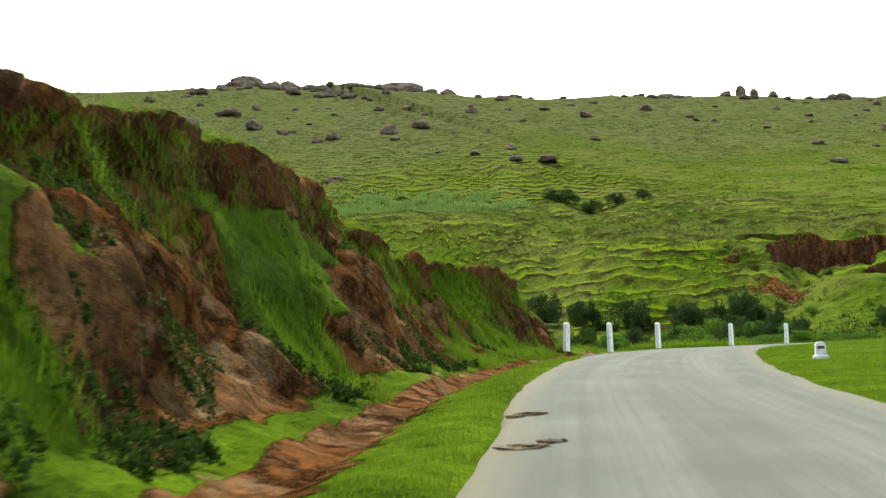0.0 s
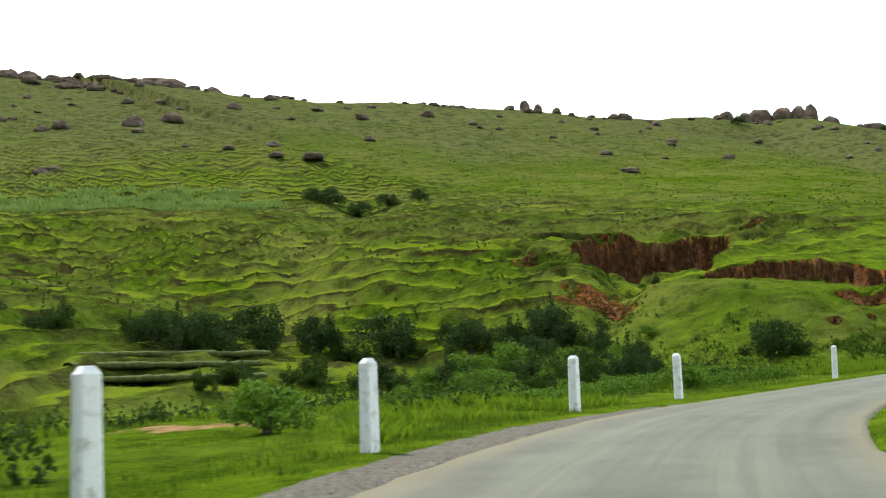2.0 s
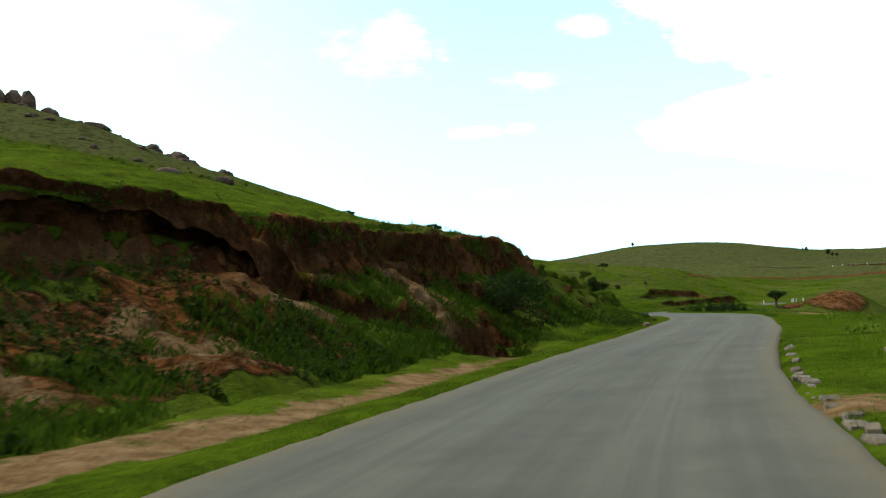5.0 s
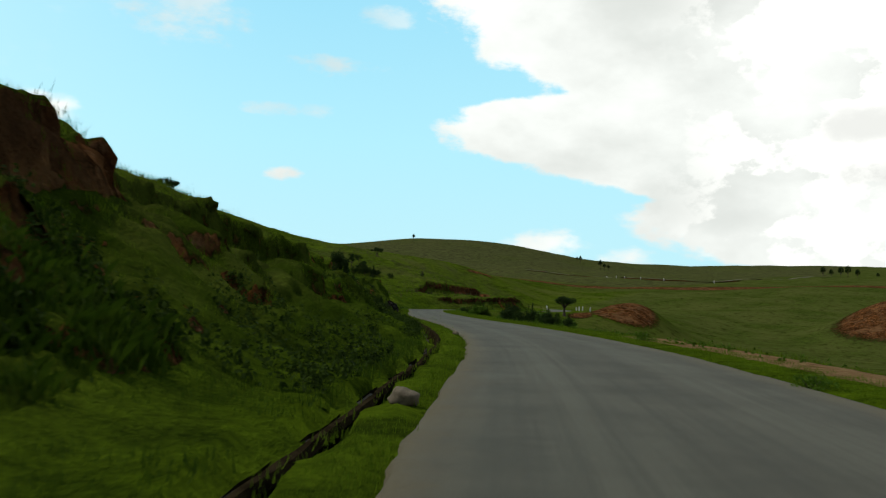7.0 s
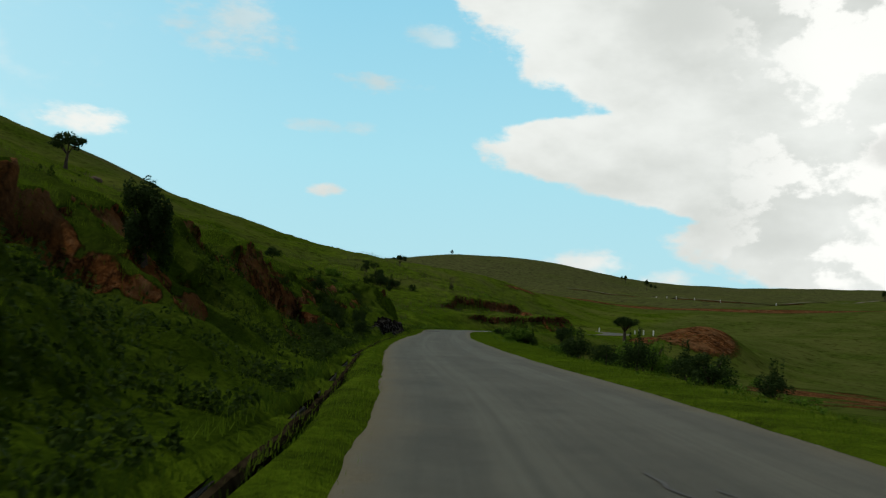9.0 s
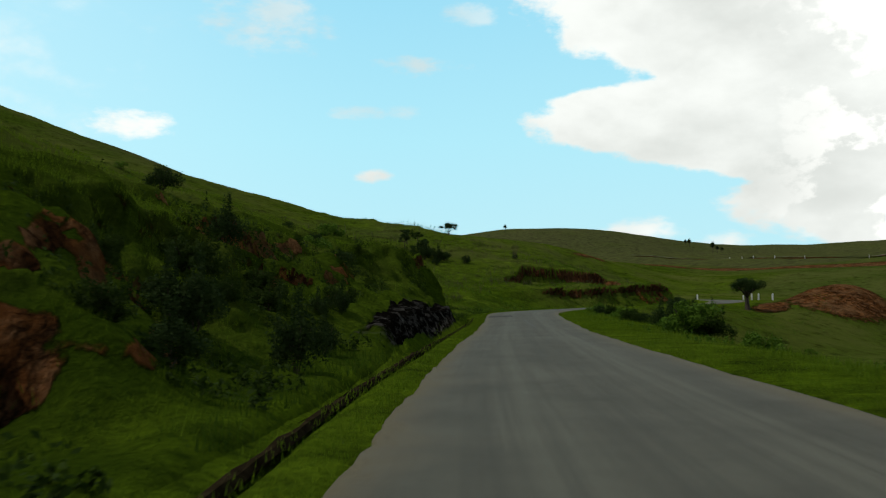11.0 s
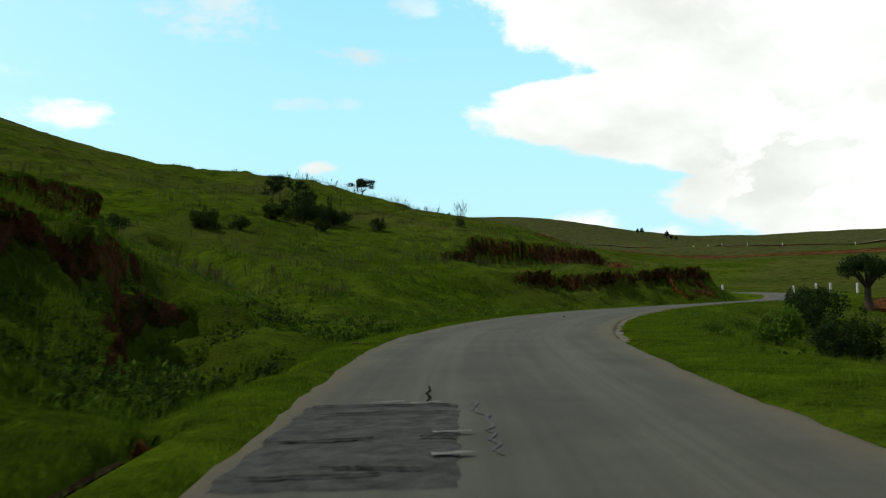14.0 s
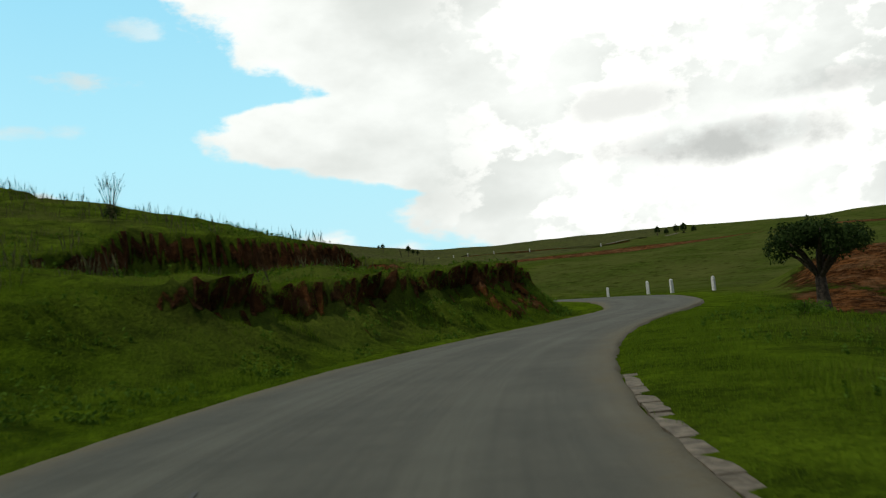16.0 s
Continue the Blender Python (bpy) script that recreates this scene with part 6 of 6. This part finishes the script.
def build_maize():
    n = 2600
    x, y = RNG.uniform(-22, 27, n), RNG.uniform(206, 224, n)
    keep = rough_noise(x, y, 9.0, 3, 2) > -0.22 + 0.03 * np.maximum(np.abs(x - 2) - 14, 0)
    x, y = x[keep], y[keep]
    n, z = len(x), height(x, y)[0]
    tufts("maize", "field of young green maize in rows", x, y, z, 0.9 + 0.5 * RNG.rand(n), np.full(n, 0.045), 7, MAIZE_LEAF, 0.6, "maize")


build_maize()


def tar_height(x, y):
    """Height of the tar's cambered surface."""
    k = min(max(int(np.argmin(np.hypot(LINE[:, 0] - x, LINE[:, 1] - y))), 1), len(LINE) - 2)
    ahead = LINE[k + 1] - LINE[k - 1]
    t = ((x - LINE[k, 0]) * ahead[0] + (y - LINE[k, 1]) * ahead[1]) / (ahead[0] ** 2 + ahead[1] ** 2)
    side = (x - LINE[k, 0]) * SIDE[k, 0] + (y - LINE[k, 1]) * SIDE[k, 1]
    return LINE[k, 2] + t * ahead[2] + 0.03 * (1 - (side / float(half_at(RUN[k]))) ** 2)


def ribbon(name, points, wide, mat, lift, parent=None, label="", ragged=0.4):
    """A narrow strip lying on the tar."""
    bm = bmesh.new()
    prev = None
    for i, (x, y) in enumerate(points):
        a, b = points[max(i - 1, 0)], points[min(i + 1, len(points) - 1)]
        u = Vector((b[0] - a[0], b[1] - a[1])).normalized() * wide / 2
        w = random.uniform(0.9 - ragged, 0.9 + ragged)
        pair = [bm.verts.new((x + f * u.y * w, y - f * u.x * w, tar_height(x + f * u.y * w, y - f * u.x * w) + lift)) for f in (-1, 1)]
        if prev:
            bm.faces.new((prev[0], prev[1], pair[1], pair[0]))
        prev = pair
    return part(name, bm, mat, parent, label)


def wavy(a, b, n, amp):
    out = []
    for i in range(n + 1):
        t = i / n
        out.append((a[0] + (b[0] - a[0]) * t + random.uniform(-amp, amp), a[1] + (b[1] - a[1]) * t + random.uniform(-amp, amp)))
    return out


TAR_DARK = material("fresh_dark_tar", plain_look((0.046, 0.044, 0.038), (0.068, 0.065, 0.057), 8.0, 0.01), 0.8, 0.3)
PATCH = material("patched_tar", plain_look((0.026, 0.025, 0.022), (0.075, 0.073, 0.062), 5.0, 0.04), 0.9, 0.1)
SCRAPE = material("scraped_stone", plain_look((0.12, 0.115, 0.1), (0.22, 0.21, 0.185), 14.0, 0.01), 0.9, 0.1)
CRACK = material("open_crack", plain_look((0.012, 0.011, 0.009), (0.03, 0.028, 0.023), 8.0, 0.01), 0.95, 0.0)
LITTER = material("dung_and_earth", plain_look((0.05, 0.037, 0.022), (0.14, 0.105, 0.06), 12.0, 0.02), 0.95, 0.1)


def build_road_marks():
    road = bpy.data.objects["road"]
    for a, b, w in (((22.0, 54.4), (29.5, 60.7), 0.035), ((120.5, 95.6), (123.5, 97.2), 0.04), ((121.2, 95.3), (123.0, 96.6), 0.03),
                    ((219.5, 140.8), (222.5, 142.6), 0.04), ((235.2, 141.6), (238.8, 143.3), 0.04), ((184.0, 124.4), (196.0, 129.6), 0.05), ((205.0, 133.6), (207.9, 135.0), 0.04), ((47.0, 72.2), (50.5, 73.0), 0.03)):
        ribbon("crack", wavy(a, b, 14, 0.06), w, TAR_DARK, 0.008, road, "dark crack in the tar")
    # a broken repair: a rough dark slab of tar with open cracks across it
    runs, offs = np.linspace(258.4, 262.5, 46), np.linspace(-2.12, -0.66, 22)
    bm = bmesh.new()
    grid = []
    for i, run in enumerate(runs):
        k = int(np.searchsorted(RUN, run))
        row = []
        for j, off in enumerate(offs):
            rim = 0.05 * noise.noise((run * 3, off * 3, 1)) + 0.03 * noise.noise((run * 9, off * 9, 4))
            o, r = off + (rim if j in (0, len(offs) - 1) else 0), run + (rim * 1.5 if i in (0, len(runs) - 1) else 0)
            side, along = SIDE[k], TANGENT[k]
            x, y = LINE[k, 0] + side[0] * o + along[0] * (r - RUN[k]), LINE[k, 1] + side[1] * o + along[1] * (r - RUN[k])
            edge_row = i in (0, len(runs) - 1) or j in (0, len(offs) - 1)
            row.append(bm.verts.new((x, y, tar_height(x, y) + (0.001 if edge_row else 0.014 + 0.012 * noise.noise((run * 5, off * 5, 2))))))
        grid.append(row)
    for a, b in zip(grid, grid[1:]):
        for j in range(len(offs) - 1):
            bm.faces.new((a[j], b[j], b[j + 1], a[j + 1]))
    bmesh.ops.recalc_face_normals(bm, faces=bm.faces[:])
    part("tar_patch", bm, PATCH, road, "rough dark broken repair patch", smooth_faces=True)

    def on_road(run, off):
        k = int(np.searchsorted(RUN, run))
        return (float(LINE[k, 0] + SIDE[k, 0] * off + TANGENT[k, 0] * (run - RUN[k])), float(LINE[k, 1] + SIDE[k, 1] * off + TANGENT[k, 1] * (run - RUN[k])))

    for run, lo, hi, w in ((262.35, -2.05, -0.75, 0.06), (261.7, -1.9, -0.75, 0.045), (260.1, -2.0, -1.3, 0.06), (259.0, -1.5, -0.9, 0.05), (258.7, -2.0, -1.1, 0.05), (260.2, -0.95, -0.68, 0.05)):
        ribbon("patch_crack", wavy(on_road(run, lo), on_road(run + random.uniform(-0.2, 0.2), hi), 14, 0.03), w, CRACK, 0.03, road, "deep crack in the patch", 0.6)
    for run, off in ((262.5, -1.35), (262.4, -0.95), (260.4, -0.72), (259.4, -0.7)):
        ribbon("pale_scrape", wavy(on_road(run, off - 0.14), on_road(run + 0.05, off + 0.14), 6, 0.02), 0.09, SCRAPE, 0.032, road, "pale scraped stone showing in the patch", 0.5)
    ribbon("crack", wavy(on_road(262.4, -0.95), on_road(264.2, -0.98), 10, 0.03), 0.03, CRACK, 0.008, road, "dark crack in the tar")
    for x, y, s in ((0.95, 8.2, 0.19), (1.2, 8.45, 0.12), (1.36, 10.9, 0.19), (1.15, 10.7, 0.1), (236.6, 142.4, 0.1), (218.0, 141.6, 0.14)):
        k = int(np.argmin(np.hypot(LINE[:, 0] - x, LINE[:, 1] - y)))
        ob = part("dung_pat", boulder_mesh(int(x * 9), s, s * 0.5, 0.028, 0.6, 3), LITTER)
        ob.matrix_world = pose(x, y, tar_height(x, y) + 0.01, 0, 0, random.uniform(-20, 20))
        tagged(ob, "flattened brown dung and earth on the tar", "dung", "dung on the road")


build_road_marks()


def build_ditch():
    """The narrow drain beside the upper road: an earth trench with an old concrete lip on the bank's side."""
    def strip(name, profile, lo, hi, mat, label, gaps, rough):
        bm = bmesh.new()
        prev = None
        for run in np.arange(lo, hi, 0.5):
            k = int(np.searchsorted(RUN, run))
            sway = 0.07 * noise.noise((run * 0.4, 3, 2))
            ring = []
            for j, (d, dz) in enumerate(profile):
                off = -(half_at(run) + d + sway)
                dz += rough * noise.noise((run * 1.3, j * 2.0, 2))
                ring.append(bm.verts.new((LINE[k, 0] + SIDE[k, 0] * off, LINE[k, 1] + SIDE[k, 1] * off, LINE[k, 2] + dz)))
            if prev and noise.noise((run * 0.35, 5, 5)) > gaps:
                for j in range(len(profile) - 1):
                    bm.faces.new((prev[j], prev[j + 1], ring[j + 1], ring[j]))
            prev = ring
        return tagged(part(name, bm, mat), label, "drain", kind="structure")

    # the trench's shade is put into its dark earth colour
    strip("drain_trench", ((0.66, -0.1), (0.7, -0.04), (0.76, -0.035), (0.79, -0.08), (0.82, -0.45), (1.0, -0.46), (1.03, -0.2)), 127, 260, TRENCH, "damp earth trench of the roadside drain, darkened for its shade", -9, 0.04)
    strip("drain_lip", ((0.99, -0.42), (1.0, -0.24), (1.04, -0.22), (1.08, -0.3)), 128, 205, CONCRETE, "mossy broken concrete lip of the roadside drain, darkened for its shade", -0.16, 0.03)


# damp earth, darkened further for the shade inside the trench
TRENCH = material("damp_shaded_earth", plain_look((0.008, 0.006, 0.003), (0.035, 0.026, 0.013), 3.0, 0.03), 1.0, 0.0)
build_ditch()


def build_pond_terraces():
    for a, b, rise in (((4.0, 91.0), (14.5, 94.5), 0.0), ((3.5, 93.6), (14.5, 97.2), 0.25), ((4.0, 96.4), (15.0, 100.0), 0.5)):
        base = min(ground_at(*a), ground_at(*b)) + rise
        bank = new("terrace_bank")
        pts = wavy(a, b, 22, 0.18)
        bm = bmesh.new()
        tube(bm, [(x, y, base + random.uniform(-0.04, 0.06)) for x, y in pts], [random.uniform(0.28, 0.42) for _ in pts], 7)
        for v in bm.verts:
            v.co.z = base + (v.co.z - base) * 0.55
        part("earth_ridge", bm, MUD_BANK, bank, smooth_faces=True)
        bm = bmesh.new()
        rim = [(x, y) for x, y in pts[::3]] + [(x - 0.7, y + 2.1) for x, y in pts[::-3]]
        bm.faces.new([bm.verts.new((x, y, base + 0.03)) for x, y in rim])
        part("wet_mud", bm, MUD, bank, "dark standing water on mud")
        tagged(bank, "low grassy earth bank of a small flooded field terrace", "terrace", "field terraces")


MUD = material("wet_mud", plain_look((0.012, 0.014, 0.01), (0.03, 0.032, 0.02), 2.0, 0.01), 0.25, 0.5)
MUD_BANK = material("mossy_earth", plain_look((0.03, 0.04, 0.008), (0.09, 0.1, 0.03), 3.0, 0.05), 0.95, 0.1)
build_pond_terraces()


def build_far_road():
    """The road winding on over the far hillside, with its row of white posts."""
    x, y = FAR_ROAD[:, 0], FAR_ROAD[:, 1]
    way = np.gradient(FAR_ROAD, axis=0)
    way /= np.linalg.norm(way, axis=1)[:, None]
    verts = []
    for side in (-1.3, 1.3):
        px, py = x - way[:, 1] * side, y + way[:, 0] * side
        verts.append(np.stack([px, py, np.maximum(height(px, py)[0], height(x, y)[0]) + 0.45], 1))
    mesh = grid_mesh("far_road", np.concatenate(verts), len(x), 2)
    mesh.materials.append(PALE_TRACK)
    tagged(new("far_road", mesh), "pale road winding over the far hillside", "road", kind="structure")
    for k in range(12, 30, 3):
        post = part("bollard", bollard_mesh(1.1, 0.3), PAINT)
        px, py = x[k] + way[k, 1] * 4.0, y[k] - way[k, 0] * 4.0
        post.matrix_world = pose(px, py, ground_at(px, py) + 0.3, 0, 0, 0)
        tagged(post, "distant white road post on the far hillside", "bollard", "posts along the far road")


PALE_TRACK = material("pale_track", plain_look((0.08, 0.07, 0.045), (0.15, 0.13, 0.09), 0.3, 0.02), 0.95, 0.05)
build_far_road()
